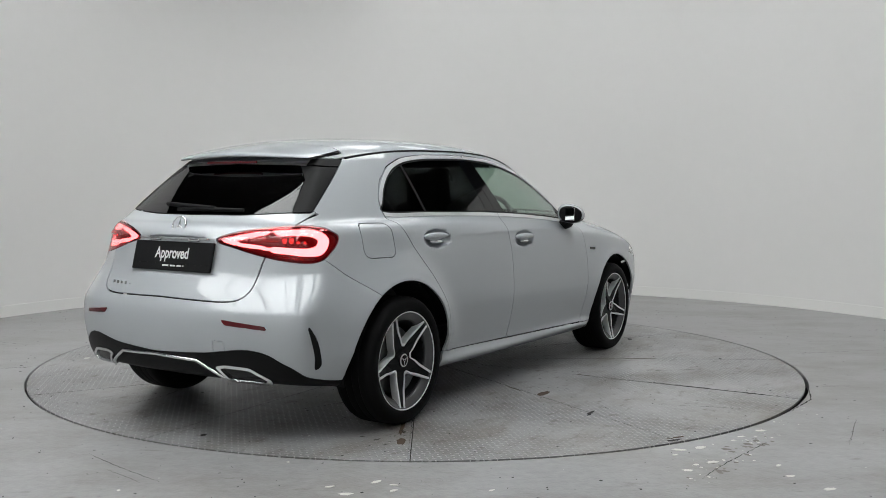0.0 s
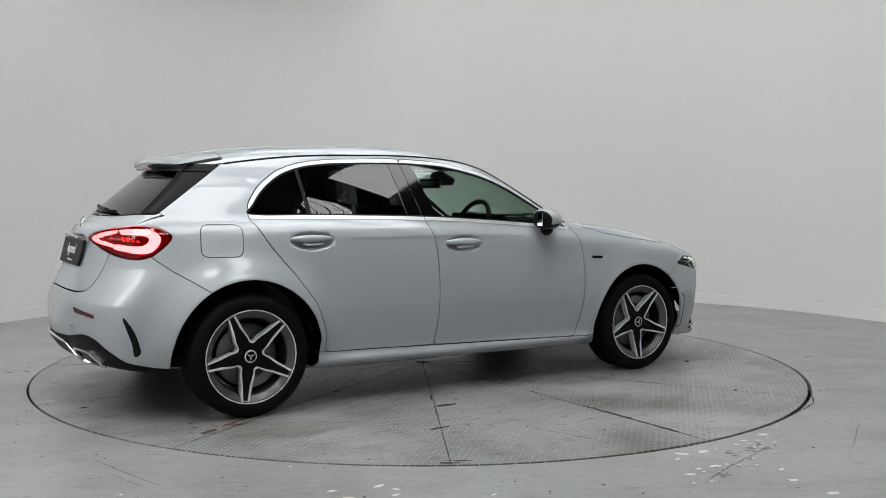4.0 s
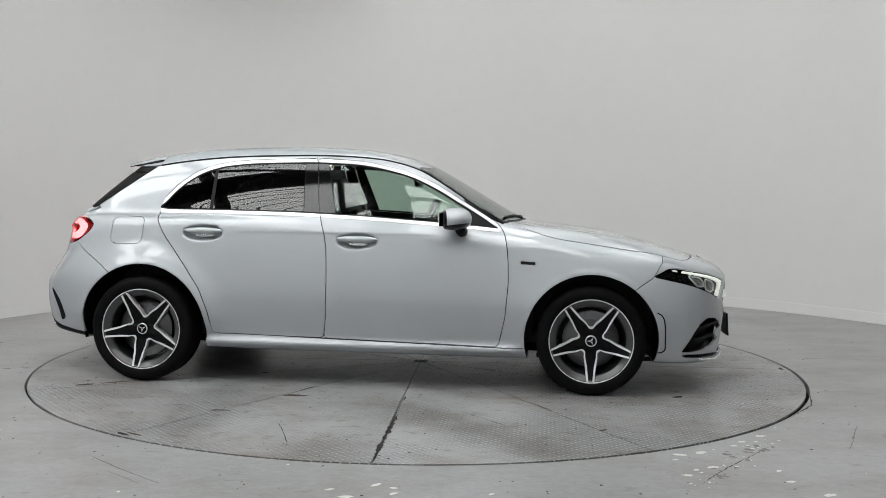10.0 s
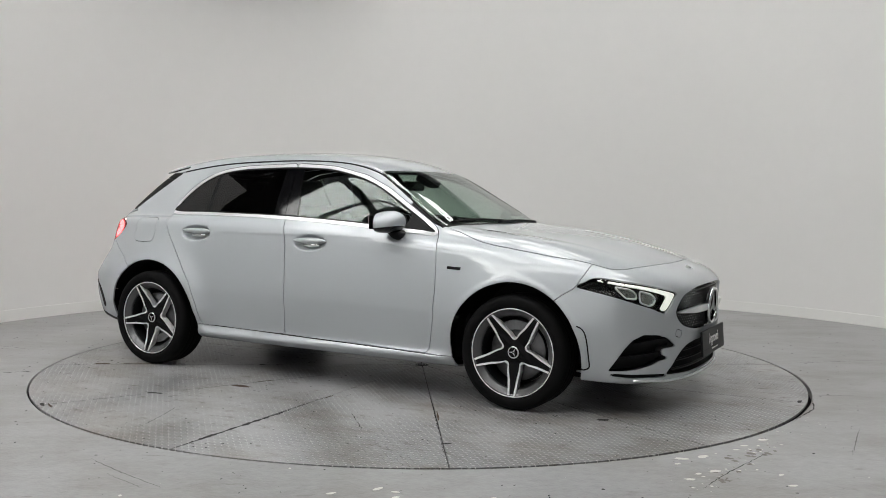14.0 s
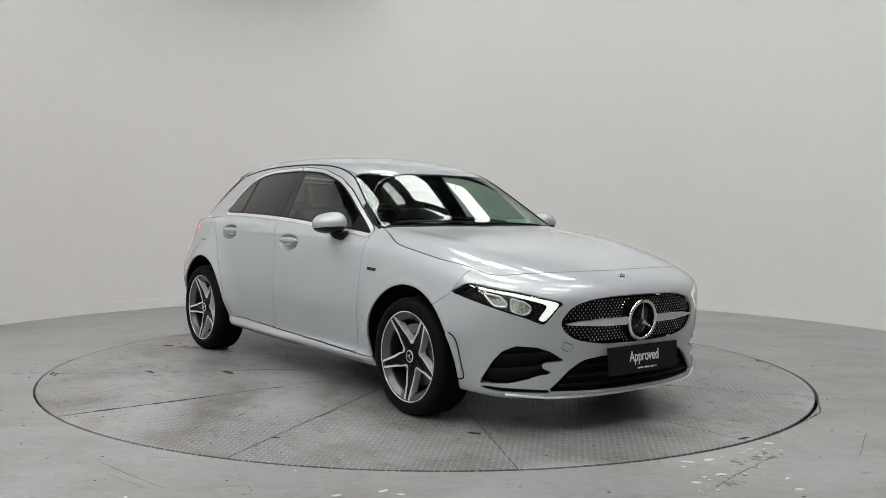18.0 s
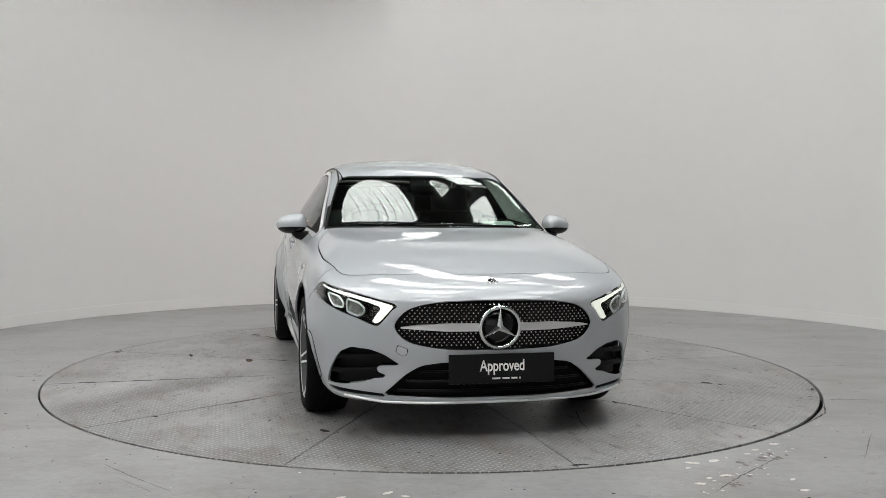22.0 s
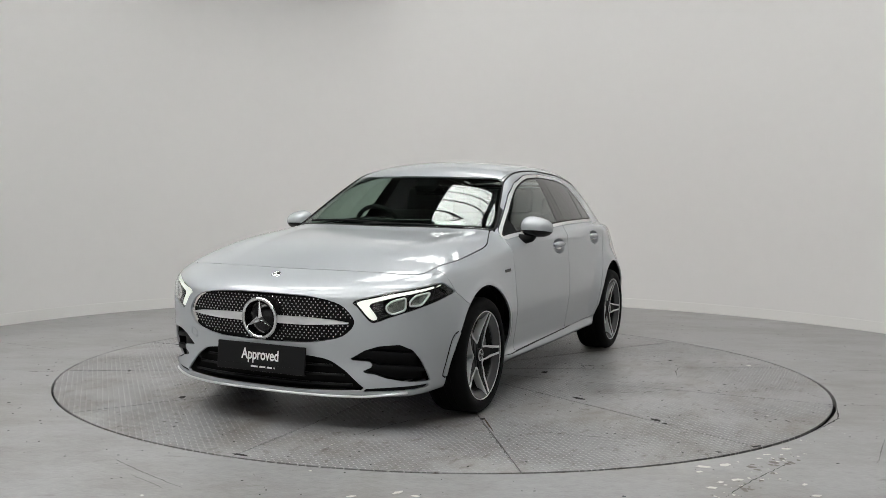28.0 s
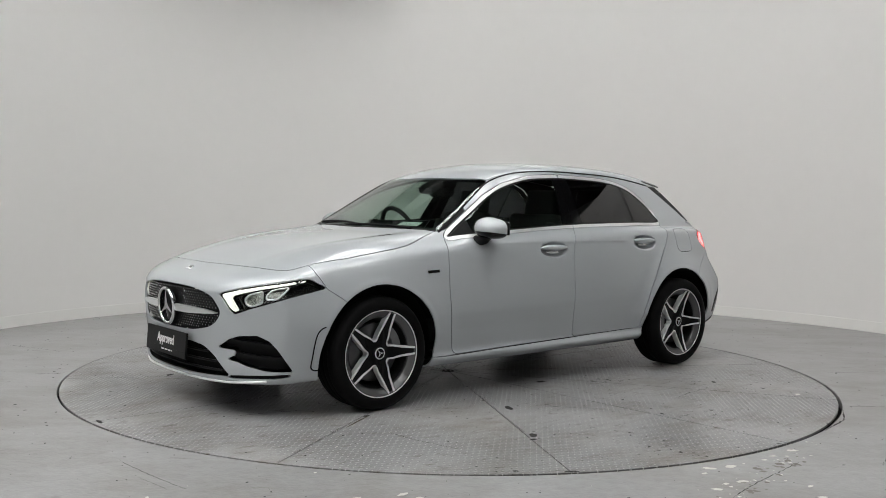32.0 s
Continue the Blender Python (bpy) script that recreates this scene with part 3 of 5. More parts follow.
def spoiler_skin(p):
    """The roof carried on past the rear window as a thin lip."""
    x, y, z = p[..., 0], p[..., 1], p[..., 2]
    ay = np.abs(y)
    roof_z = ROOF(x) - 0.044 * (ay / 0.6) ** 2
    f = smax(ay - side_of(x, z), z - roof_z, 0.057)
    f = smax(f, -1.675 + 0.13 * (ay / 0.6) ** 2.2 - x, 0.012)
    f = smax(f, roof_z - 0.045 - 0.10 * np.clip(-1.50 - x, 0, 1) * -1 - z, 0.008)
    return np.maximum(f, x + 1.395 - 0.06 * (ay / 0.6) ** 2)


def gradient(f, P, e=0.0015):
    g = np.empty_like(P)
    for i in range(3):
        d = np.zeros(3)
        d[i] = e
        g[:, i] = (f(P + d) - f(P - d)) / (2 * e)
    return g


def polygonise(f, lo, hi, step):
    """The zero surface of f as triangles, on the cells of a grid, its corners drawn onto the surface."""
    ax = [np.arange(a, b + step, step) for a, b in zip(lo, hi)]
    G = np.stack(np.meshgrid(*ax, indexing="ij"), -1)
    F = np.stack([f(s) for s in G])
    inside = F < 0
    nx, ny, nz = [n - 1 for n in F.shape]
    corner = [(i, j, k) for i in (0, 1) for j in (0, 1) for k in (0, 1)]
    tally = sum(inside[i:i+nx, j:j+ny, k:k+nz].astype(np.int8) for i, j, k in corner)
    C = np.argwhere((tally > 0) & (tally < 8))
    acc, cnt = np.zeros((len(C), 3)), np.zeros(len(C))
    for a in corner:
        for d in range(3):
            if a[d]:
                continue
            b = list(a)
            b[d] = 1
            A, B = C + a, C + b
            fa, fb = F[tuple(A.T)], F[tuple(B.T)]
            hit = (fa < 0) != (fb < 0)
            s = np.where(hit, fa / np.where(hit, fa - fb, 1), 0)
            q = G[tuple(A.T)] * (1 - s[:, None]) + G[tuple(B.T)] * s[:, None]
            acc += q * hit[:, None]
            cnt += hit
    V = acc / cnt[:, None]
    ids = np.full((nx, ny, nz), -1)
    ids[tuple(C.T)] = np.arange(len(C))
    quads = []
    for d in range(3):
        u, w = (d + 1) % 3, (d + 2) % 3
        a = [slice(1, -1)] * 3
        b = [slice(1, -1)] * 3
        a[d], b[d] = slice(0, -1), slice(1, None)
        E = np.argwhere(inside[tuple(a)] != inside[tuple(b)])
        off = np.ones(3, int)
        off[d] = 0
        E = E + off
        flip = inside[tuple(E.T)]
        q = []
        for du, dw in ((-1, -1), (0, -1), (0, 0), (-1, 0)):
            c = E.copy()
            c[:, u] += du
            c[:, w] += dw
            q.append(ids[tuple(c.T)])
        q = np.stack(q, 1)
        q = np.where(flip[:, None], q, q[:, ::-1])
        quads.append(q)
    Q = np.concatenate(quads)
    for _ in range(4):
        g = gradient(f, V)
        s = f(V) / np.maximum((g * g).sum(1), 0.2)
        V = V - np.clip(s, -0.01, 0.01)[:, None] * g
    N = gradient(f, V)
    N /= np.linalg.norm(N, axis=1, keepdims=True)
    return V, np.concatenate([Q[:, [0, 1, 2]], Q[:, [0, 2, 3]]]), N


def keep(M, s):
    """The part of the mesh M where s < 0, cut cleanly along s = 0."""
    V, T, N = M
    s = np.where(np.abs(s) < 1e-6, 1e-6, s)
    neg = s < 0
    n = neg[T].sum(1)

    def turned(rows, mark):
        k = np.argmax(mark[rows], 1)
        return np.stack([rows[np.arange(len(rows)), (k + i) % 3] for i in range(3)], 1)
    one, two = turned(T[n == 1], neg), turned(T[n == 2], ~neg)
    E = np.concatenate([one[:, [0, 1]], one[:, [0, 2]], two[:, [0, 1]], two[:, [0, 2]]])
    if len(E) == 0:
        tri = T[n == 3]
        W, Wn = V, N
    else:
        key, inv = np.unique(np.sort(E, 1), axis=0, return_inverse=True)
        inv = inv.ravel() + len(V)
        a, b = key[:, 0], key[:, 1]
        w = (s[a] / (s[a] - s[b]))[:, None]
        W = np.concatenate([V, V[a] * (1 - w) + V[b] * w])
        Wn = np.concatenate([N, N[a] * (1 - w) + N[b] * w])
        k1, k2 = len(one), len(two)
        e1, e2, e3, e4 = inv[:k1], inv[k1:2*k1], inv[2*k1:2*k1+k2], inv[2*k1+k2:]
        tri = np.concatenate([T[n == 3], np.stack([one[:, 0], e1, e2], 1), np.stack([e3, two[:, 1], two[:, 2]], 1), np.stack([e3, two[:, 2], e4], 1)])
    used = np.unique(tri)
    back = np.full(len(W), -1)
    back[used] = np.arange(len(used))
    return W[used], back[tri], Wn[used]


def cut(M, field, gap=0.004):
    """Two pieces of M: inside field < 0 and outside it, with a gap between them."""
    s = field(M[0])
    return keep(M, s + gap / 2), keep(M, gap / 2 - s)


def smooth_outline(pts, per=10, closed=True):
    """A rounded curve through points."""
    P = np.array(pts, float)
    n, out = len(P), []
    for i in range(n if closed else n - 1):
        a, b, c, d = (P[(i + k) % n] if closed else P[min(max(i + k, 0), n - 1)] for k in (-1, 0, 1, 2))
        for t in np.arange(per) / per:
            out.append(0.5 * (2*b + (c - a)*t + (2*a - 5*b + 4*c - d)*t*t + (3*b - a - 3*c + d)*t**3))
    if not closed:
        out.append(P[-1])
    return np.array(out)


def rounded(pts, r=0.02, per=5):
    """A straight-sided outline with rounded corners."""
    P, out = np.array(pts, float), []
    n = len(P)
    for i in range(n):
        a, b, c = P[i - 1], P[i], P[(i + 1) % n]
        ra = min(r, np.linalg.norm(a - b) * 0.45)
        rc = min(r, np.linalg.norm(c - b) * 0.45)
        p, q = b + (a - b) / np.linalg.norm(a - b) * ra, b + (c - b) / np.linalg.norm(c - b) * rc
        for t in np.linspace(0, 1, per):
            out.append((1 - t)**2 * p + 2 * t * (1 - t) * b + t * t * q)
    return np.array(out)


def inside_of(outline, axes):
    """The signed distance to a flat closed outline, seen along the axis left out of axes."""
    A = np.array(outline)
    B = np.roll(A, -1, 0)

    def field(P):
        q = axes(P) if callable(axes) else np.stack([np.abs(P[:, a]) if a == 1 else P[:, a] for a in axes], 1)
        best, wind = np.full(len(q), 1e9), np.zeros(len(q), bool)
        for a, b in zip(A, B):
            d, w = b - a, q - a
            t = np.clip((w @ d) / max(d @ d, 1e-12), 0, 1)
            best = np.minimum(best, ((w - t[:, None] * d) ** 2).sum(1))
            cross = (a[1] <= q[:, 1]) != (b[1] <= q[:, 1])
            if d[1]:
                wind ^= cross & (q[:, 0] < a[0] + (q[:, 1] - a[1]) / d[1] * d[0])
        return np.where(wind, -1, 1) * np.sqrt(best)
    return field


def both(*fields):
    return lambda P: np.max([f(P) for f in fields], axis=0)


def beyond(axis, value, sign=1):
    """Where the coordinate is over value (sign 1) or under it (-1)."""
    return lambda P: sign * (value - (np.abs(P[:, 1]) if axis == 1 else P[:, axis]))


def mirrored(M):
    V, T, N = M
    return V * [1, -1, 1], T[:, ::-1], N * [1, -1, 1]


def whole(M):
    """A half and its mirror image in one, joined along the middle."""
    V, T, N = M
    A = mirrored(M)
    W, Tn, Wn = np.concatenate([V, A[0]]), np.concatenate([T, A[1] + len(V)]), np.concatenate([N, A[2]])
    mid = np.abs(V[:, 1]) < 1e-5
    move = np.arange(len(W))
    move[len(V):][mid] = np.arange(len(V))[mid]
    W[:len(V)][mid, 1] = 0
    Wn[:len(V)][mid, 1] = 0
    return W, move[Tn], Wn


def sheet(name, M, mat, parent, thick=0.012, label="", inner=None, sink=0.0):
    """A panel from a cut piece of skin: outer face, inner face and the edge between them."""
    V, T, N = M
    V = V - N * sink
    inner = inner or (TRIM if mat is PAINT else mat)
    n = len(V)
    E = np.concatenate([T[:, [0, 1]], T[:, [1, 2]], T[:, [2, 0]]])
    key, idx, cnt = np.unique(np.sort(E, 1), axis=0, return_index=True, return_counts=True)
    rim = E[idx[cnt == 1]]
    a, b = rim[:, 0], rim[:, 1]
    I = V - N * thick
    k = len(rim)
    side = np.cross(V[b] - V[a], N[a])
    side /= np.maximum(np.linalg.norm(side, axis=1, keepdims=True), 1e-9)
    W = np.concatenate([V, I, V[a], V[b], I[b], I[a]])
    Wn = np.concatenate([N, -N, side, side, side, side])
    j = 2 * n + np.arange(k)
    F = T.tolist() + (T[:, ::-1] + n).tolist() + np.stack([j + k, j, j + 3 * k, j + 2 * k], 1).tolist()
    mats = [mat, inner]
    index = [0] * len(T) + [1] * len(T) + [0] * k
    ob = new(name, mesh_of(name, W, F, mats, Wn, True, index))
    ob.parent = parent
    return tagged(ob, label)


car = thing("car", "silver five-door hatchback with black tinted rear windows on the turntable", "car")

shell = polygonise(skin, (-2.30, -0.030, 0.14), (2.36, 0.98, 1.50), 0.0145)
shell = keep(shell, -shell[0][:, 1])

def nose_view(P):
    """Seen from ahead and aside: u runs round the front corner."""
    return np.stack([np.abs(P[:, 1]) - P[:, 0], P[:, 2]], 1)


def tail_view(P):
    return np.stack([np.abs(P[:, 1]) + P[:, 0], P[:, 2]], 1)


SIDE, REAR, TOP = (0, 2), (1, 2), (0, 1)
ahead_of, behind = (lambda v: beyond(0, v)), (lambda v: beyond(0, v, -1))
above, below = (lambda v: beyond(2, v)), (lambda v: beyond(2, v, -1))


DAYLIGHT = smooth_outline([(-1.276, 1.047), (-.95, 1.043), (-.60, 1.038), (-.36, 1.033), (0, 1.018), (.4, .992), (.70, .968), (.812, .957),
                           (.77, .987), (.70, 1.033), (.586, 1.101), (.413, 1.200), (.242, 1.272), (.003, 1.326), (-.2, 1.342), (-.369, 1.346),
                           (-.60, 1.341), (-.773, 1.333), (-.94, 1.311), (-1.070, 1.266), (-1.178, 1.190), (-1.253, 1.105)], 6)
FRONT_DOOR = [(-.318, 1.372), (-.257, 1.016), (-.222, .92), (-.206, .83), (-.200, .70), (-.200, .60), (-.204, .432), (-.222, .288), (.40, .276), (.825, .266),
              (.864, .442), (.881, .643), (.877, .78), (.866, .88), (.846, .945), (.80, .992), (.60, 1.114), (.43, 1.216), (.25, 1.293), (0, 1.349), (-.2, 1.367)]
REAR_DOOR = [(-.325, 1.372), (-.773, 1.357), (-.95, 1.334), (-1.09, 1.287), (-1.205, 1.206), (-1.280, 1.110), (-1.292, 1.03), (-1.262, .968), (-1.215, .888),
             (-1.078, .718), (-.976, .574), (-.924, .430), (-.908, .300), (-.222, .289), (-.204, .432), (-.200, .60), (-.200, .70), (-.206, .83), (-.222, .92), (-.257, 1.016)]
WINDSCREEN = [(.372, -.01), (.372, 0), (.362, .25), (.338, .40), (.308, .49), (.318, .548), (.55, .622), (.80, .688), (.850, .655), (.905, .45), (.935, .2), (.945, 0), (.945, -.01)]
COWL = [(.20, -.01), (.24, .55), (.50, .640), (.80, .700), (.858, .676), (.918, .48), (.952, .22), (.968, 0), (.968, -.01)]
BONNET_LINE = [(.80, -.01), (.80, .66), (.90, .690), (1.10, .762), (1.20, .775), (1.39, .782), (1.55, .782), (1.65, .768), (1.74, .748), (1.82, .735), (1.88, .712), (1.93, .635), (1.975, .48), (2.000, .30), (2.012, .15), (2.016, 0), (2.016, -.01)]
HEADLAMP = smooth_outline([(-1.668, .660), (-1.562, .684), (-1.368, .713), (-1.165, .735), (-1.05, .746), (-.985, .744), (-.93, .722), (-.880, .700), (-.946, .684), (-1.095, .656), (-1.263, .621),
                           (-1.418, .588), (-1.494, .568), (-1.545, .561), (-1.59, .590), (-1.640, .636)], 5)
TAIL_LAMP = smooth_outline([(-1.767, .922), (-1.65, .958), (-1.462, .982), (-1.242, .994), (-1.094, .988), (-1.020, .968), (-.974, .943), (-.988, .906), (-1.03, .870),
                            (-1.08, .841), (-1.178, .826), (-1.341, .836), (-1.507, .861), (-1.64, .889)], 5)
GRILLE_HALF = [(0, .686), (.16, .685), (.29, .678), (.40, .657), (.455, .630), (.495, .583), (.500, .550), (.470, .508), (.41, .476), (.28, .452), (.16, .446), (0, .444)]
GRILLE = smooth_outline(GRILLE_HALF + [(-y, z) for y, z in GRILLE_HALF[-2:0:-1]], 4)
INTAKE_HALF = [(0, .388), (.27, .386), (.375, .372), (.45, .325), (.51, .265), (.555, .222), (.3, .212), (0, .210)]
INTAKE = rounded(INTAKE_HALF + [(-y, z) for y, z in INTAKE_HALF[-2:0:-1]], .03)
SIDE_INTAKE = rounded([(-1.691, .372), (-1.588, .421), (-1.495, .443), (-1.351, .450), (-1.256, .422), (-1.195, .374), (-1.139, .314), (-1.092, .256), (-1.182, .258), (-1.300, .264), (-1.440, .284),
                       (-1.515, .304), (-1.618, .312), (-1.525, .340), (-1.543, .366)], .010)
SIDE_SLOT = rounded([(-1.594, .212), (-1.382, .216), (-1.236, .220), (-1.136, .226), (-1.086, .243), (-1.136, .246), (-1.236, .242), (-1.382, .238), (-1.575, .231)], .004)
BACKLITE = rounded([(0, 1.036), (.30, 1.038), (.628, 1.056), (.630, 1.085), (.556, 1.272), (.36, 1.284), (0, 1.292), (-.36, 1.284), (-.556, 1.272), (-.630, 1.085), (-.628, 1.056), (-.30, 1.038)], .02)
GATE_HALF = [(0, .655), (.36, .648), (.45, .656), (.495, .70), (.500, .78), (.512, .85), (.56, .93), (.60, .99), (.62, 1.05), (.568, 1.29), (0, 1.31)]
TAILGATE = rounded(GATE_HALF + [(-y, z) for y, z in GATE_HALF[-2:0:-1]], .04)
DIFF_HALF = [(0, .400), (.20, .410), (.30, .416), (.40, .430), (.50, .442), (.595, .428), (.66, .390), (.709, .355), (.744, .305), (.80, .272), (.95, .262), (.95, .1), (0, .1)]
DIFFUSER = smooth_outline(DIFF_HALF + [(-y, z) for y, z in DIFF_HALF[-2:0:-1]], 4)
FLAP = rounded([(-1.575, .834), (-1.362, .832), (-1.352, .998), (-1.565, 1.000)], .045, 6)

M = shell


def arches(P):
    r = np.min([np.hypot(P[:, 0] - hx, P[:, 2] - HUB_Z) - rr for hx, rr in ((HUB_R, 0.398), (HUB_F, 0.388))], axis=0)
    return np.maximum(r, 0.54 - np.abs(P[:, 1]))


M = cut(M, arches, 0.0)[1]
glass_all, M = cut(M, both(inside_of(DAYLIGHT, SIDE), beyond(1, 0.45), above(0.90)), 0.0)
screen, M = cut(M, both(inside_of(rounded(WINDSCREEN, .035), TOP), above(0.94)), 0.006)
cowl, M = cut(M, both(inside_of(rounded(COWL, .03), TOP), above(0.93), ahead_of(0.60)), 0.006)
bonnet, M = cut(M, both(inside_of(rounded(BONNET_LINE, .05), TOP), above(0.70)), 0.006)
head, M = cut(M, both(inside_of(HEADLAMP, nose_view), ahead_of(1.6)), 0.005)
tail, M = cut(M, both(inside_of(TAIL_LAMP, tail_view), behind(-1.6)), 0.005)
grille, M = cut(M, both(inside_of(GRILLE, REAR), ahead_of(1.9)), 0.002)
intake, M = cut(M, both(inside_of(INTAKE, REAR), ahead_of(1.9)), 0.002)
side_slot, M = cut(M, both(inside_of(SIDE_SLOT, nose_view), ahead_of(1.7)), 0.001)
side_intake, M = cut(M, both(inside_of(SIDE_INTAKE, nose_view), ahead_of(1.7)), 0.002)


def gate_side(P):
    """Behind the line where the quarter panel meets the rear window."""
    return P[:, 0] + 1.436 + 1.39 * (1.275 - P[:, 2])


backlite, M = cut(M, both(inside_of(BACKLITE, REAR), behind(-1.38), gate_side), 0.006)
fin_wrap, M = cut(M, both(inside_of([(-1.38, 1.315), (-1.80, 1.315), (-2.05, 1.05), (-1.70, 1.05)], SIDE), beyond(1, .42), behind(-1.38), gate_side), 0.004)
tailgate, M = cut(M, both(inside_of(TAILGATE, REAR), behind(-1.50), lambda P: gate_side(P) + .006 - 3 * np.clip(1.062 - P[:, 2], 0, 1)), 0.007)
door_f, M = cut(M, both(inside_of(rounded(FRONT_DOOR, .03), SIDE), beyond(1, 0.45)), 0.005)
door_r, M = cut(M, both(inside_of(rounded(REAR_DOOR, .03), SIDE), beyond(1, 0.45)), 0.005)
flap, M = cut(M, both(inside_of(FLAP, SIDE), beyond(1, 0.45)), 0.004)
diffuser, M = cut(M, both(inside_of(DIFFUSER, REAR), behind(-1.735)), 0.003)
bumper_r, M = cut(M, both(inside_of([(-2.5, 1.2), (-1.90, .915), (-1.817, .843), (-1.721, .770), (-1.62, .708), (-1.54, .655), (-1.50, .1), (-2.5, .1)], SIDE), behind(-1.45)), 0.004)
bumper_f, M = cut(M, inside_of([(1.50, .55), (1.600, .615), (1.650, .652), (1.712, .692), (1.765, .780), (1.80, 1.0), (2.6, 1.0), (2.6, 0), (1.50, 0)], SIDE), 0.004)
tow_r, bumper_r_cut = cut(bumper_r, both(inside_of(rounded([(.345, .475), (.405, .475), (.405, .425), (.345, .425)], .008), REAR), behind(-1.9)), 0.003)
tow_f, bumper_f_cut = cut(bumper_f, both(inside_of(rounded([(.437, .452), (.487, .470), (.497, .432), (.447, .415)], .008), REAR), ahead_of(1.9)), 0.003)
skirt, M = cut(M, both(inside_of([(-1.0, .307), (-.2, .286), (.4, .274), (1.05, .258), (1.05, .1), (-1.0, .1)], SIDE), beyond(1, 0.6)), 0.005)
fender, M = cut(M, both(ahead_of(0.55), beyond(1, 0.40), below(1.02)), 0.0)
under, M = cut(M, below(0.235), 0.0)
M = cut(M, both(lambda P: ROOF(P[:, 0]) - 0.044 * (np.abs(P[:, 1]) / 0.6) ** 2 - 0.044 - P[:, 2], lambda P: P[:, 0] + 1.390 - 0.06 * (np.abs(P[:, 1]) / 0.6) ** 2, behind(-1.2)), 0.0)[1]
roof, M = cut(M, both(above(1.25), inside_of([(-3, .480), (-1.45, .490), (-.6, .524), (.1, .538), (.335, .530), (.6, .57), (1, .6), (1, -.2), (-3, -.2)], TOP)), 0.007)


def uneven(A, B):
    """A left half and another right half in one."""
    B = mirrored(B)
    V, N, T = np.concatenate([A[0], B[0]]), np.concatenate([A[2], B[2]]), np.concatenate([A[1], B[1] + len(A[0])])
    spot, move = {}, np.arange(len(V))
    for i in np.flatnonzero(np.abs(V[:, 1]) < 1e-5):
        move[i] = spot.setdefault((round(float(V[i, 0]), 5), round(float(V[i, 2]), 5)), i)
    return V, move[T], N


# body in white and its hung panels
sheet("roof", whole(roof), PAINT, car)
sheet("bonnet", whole(bonnet), PAINT, car)
sheet("cowl", whole(cowl), BLACK, car, label="black plastic windscreen cowl")
sheet("windscreen", whole(screen), CLEAR, car, 0.004, "clear greenish windscreen reflecting rooflights")
rear_gate = sheet("tailgate", whole(tailgate), PAINT, car)
sheet("front_bumper", uneven(bumper_f, bumper_f_cut), PAINT, car)
back_bumper = sheet("rear_bumper", uneven(bumper_r, bumper_r_cut), PAINT, car)
sheet("tow_cover", mirrored(tow_r), PAINT, back_bumper)
sheet("tow_cover", mirrored(tow_f), PAINT, car)
sheet("diffuser", whole(diffuser), BLACK, back_bumper, label="black plastic rear diffuser")
sheet("underside", whole(under), BLACK, car, label="black underbody, tray and added shading box")

# the rear window: clear middle and gloss black fins
mid, fins = cut(backlite, both(inside_of([(-.46, 1.5), (-.394, 1.283), (-.479, 1.204), (-.545, 1.04), (-.545, 1.0), (.545, 1.0), (.545, 1.04), (.479, 1.204), (.394, 1.283), (.46, 1.5)], REAR)), 0.004)
sheet("rear_window", whole(mid), TINTED, rear_gate, 0.004, "dark tinted rear window")
for fin in (fins, mirrored(fins)):
    sheet("window_fin", fin, BLACK, rear_gate, label="gloss black fin beside the rear window")

for fin in (fin_wrap, mirrored(fin_wrap)):
    sheet("window_fin", fin, BLACK, rear_gate, label="black fin beside the rear window")

# side glass: quarter, rear door, pillar covers, front door, mirror triangle
seal_line = inside_of(DAYLIGHT, SIDE)
window_seal = keep(glass_all, -seal_line(glass_all[0]) - .009)
glass_all = keep(glass_all, seal_line(glass_all[0]) + .010)
BARS = (-.972, -.950, -.378, -.290, -.204)

def strip(M, x0, x1, lean0=0.0, lean1=0.0, gap=0.002):
    """What lies between two upright lines that lean with height."""
    M = keep(M, x0 + gap - M[0][:, 0] - (M[0][:, 2] - 1.18) * lean0)
    return keep(M, M[0][:, 0] - x1 + gap + (M[0][:, 2] - 1.18) * lean1)


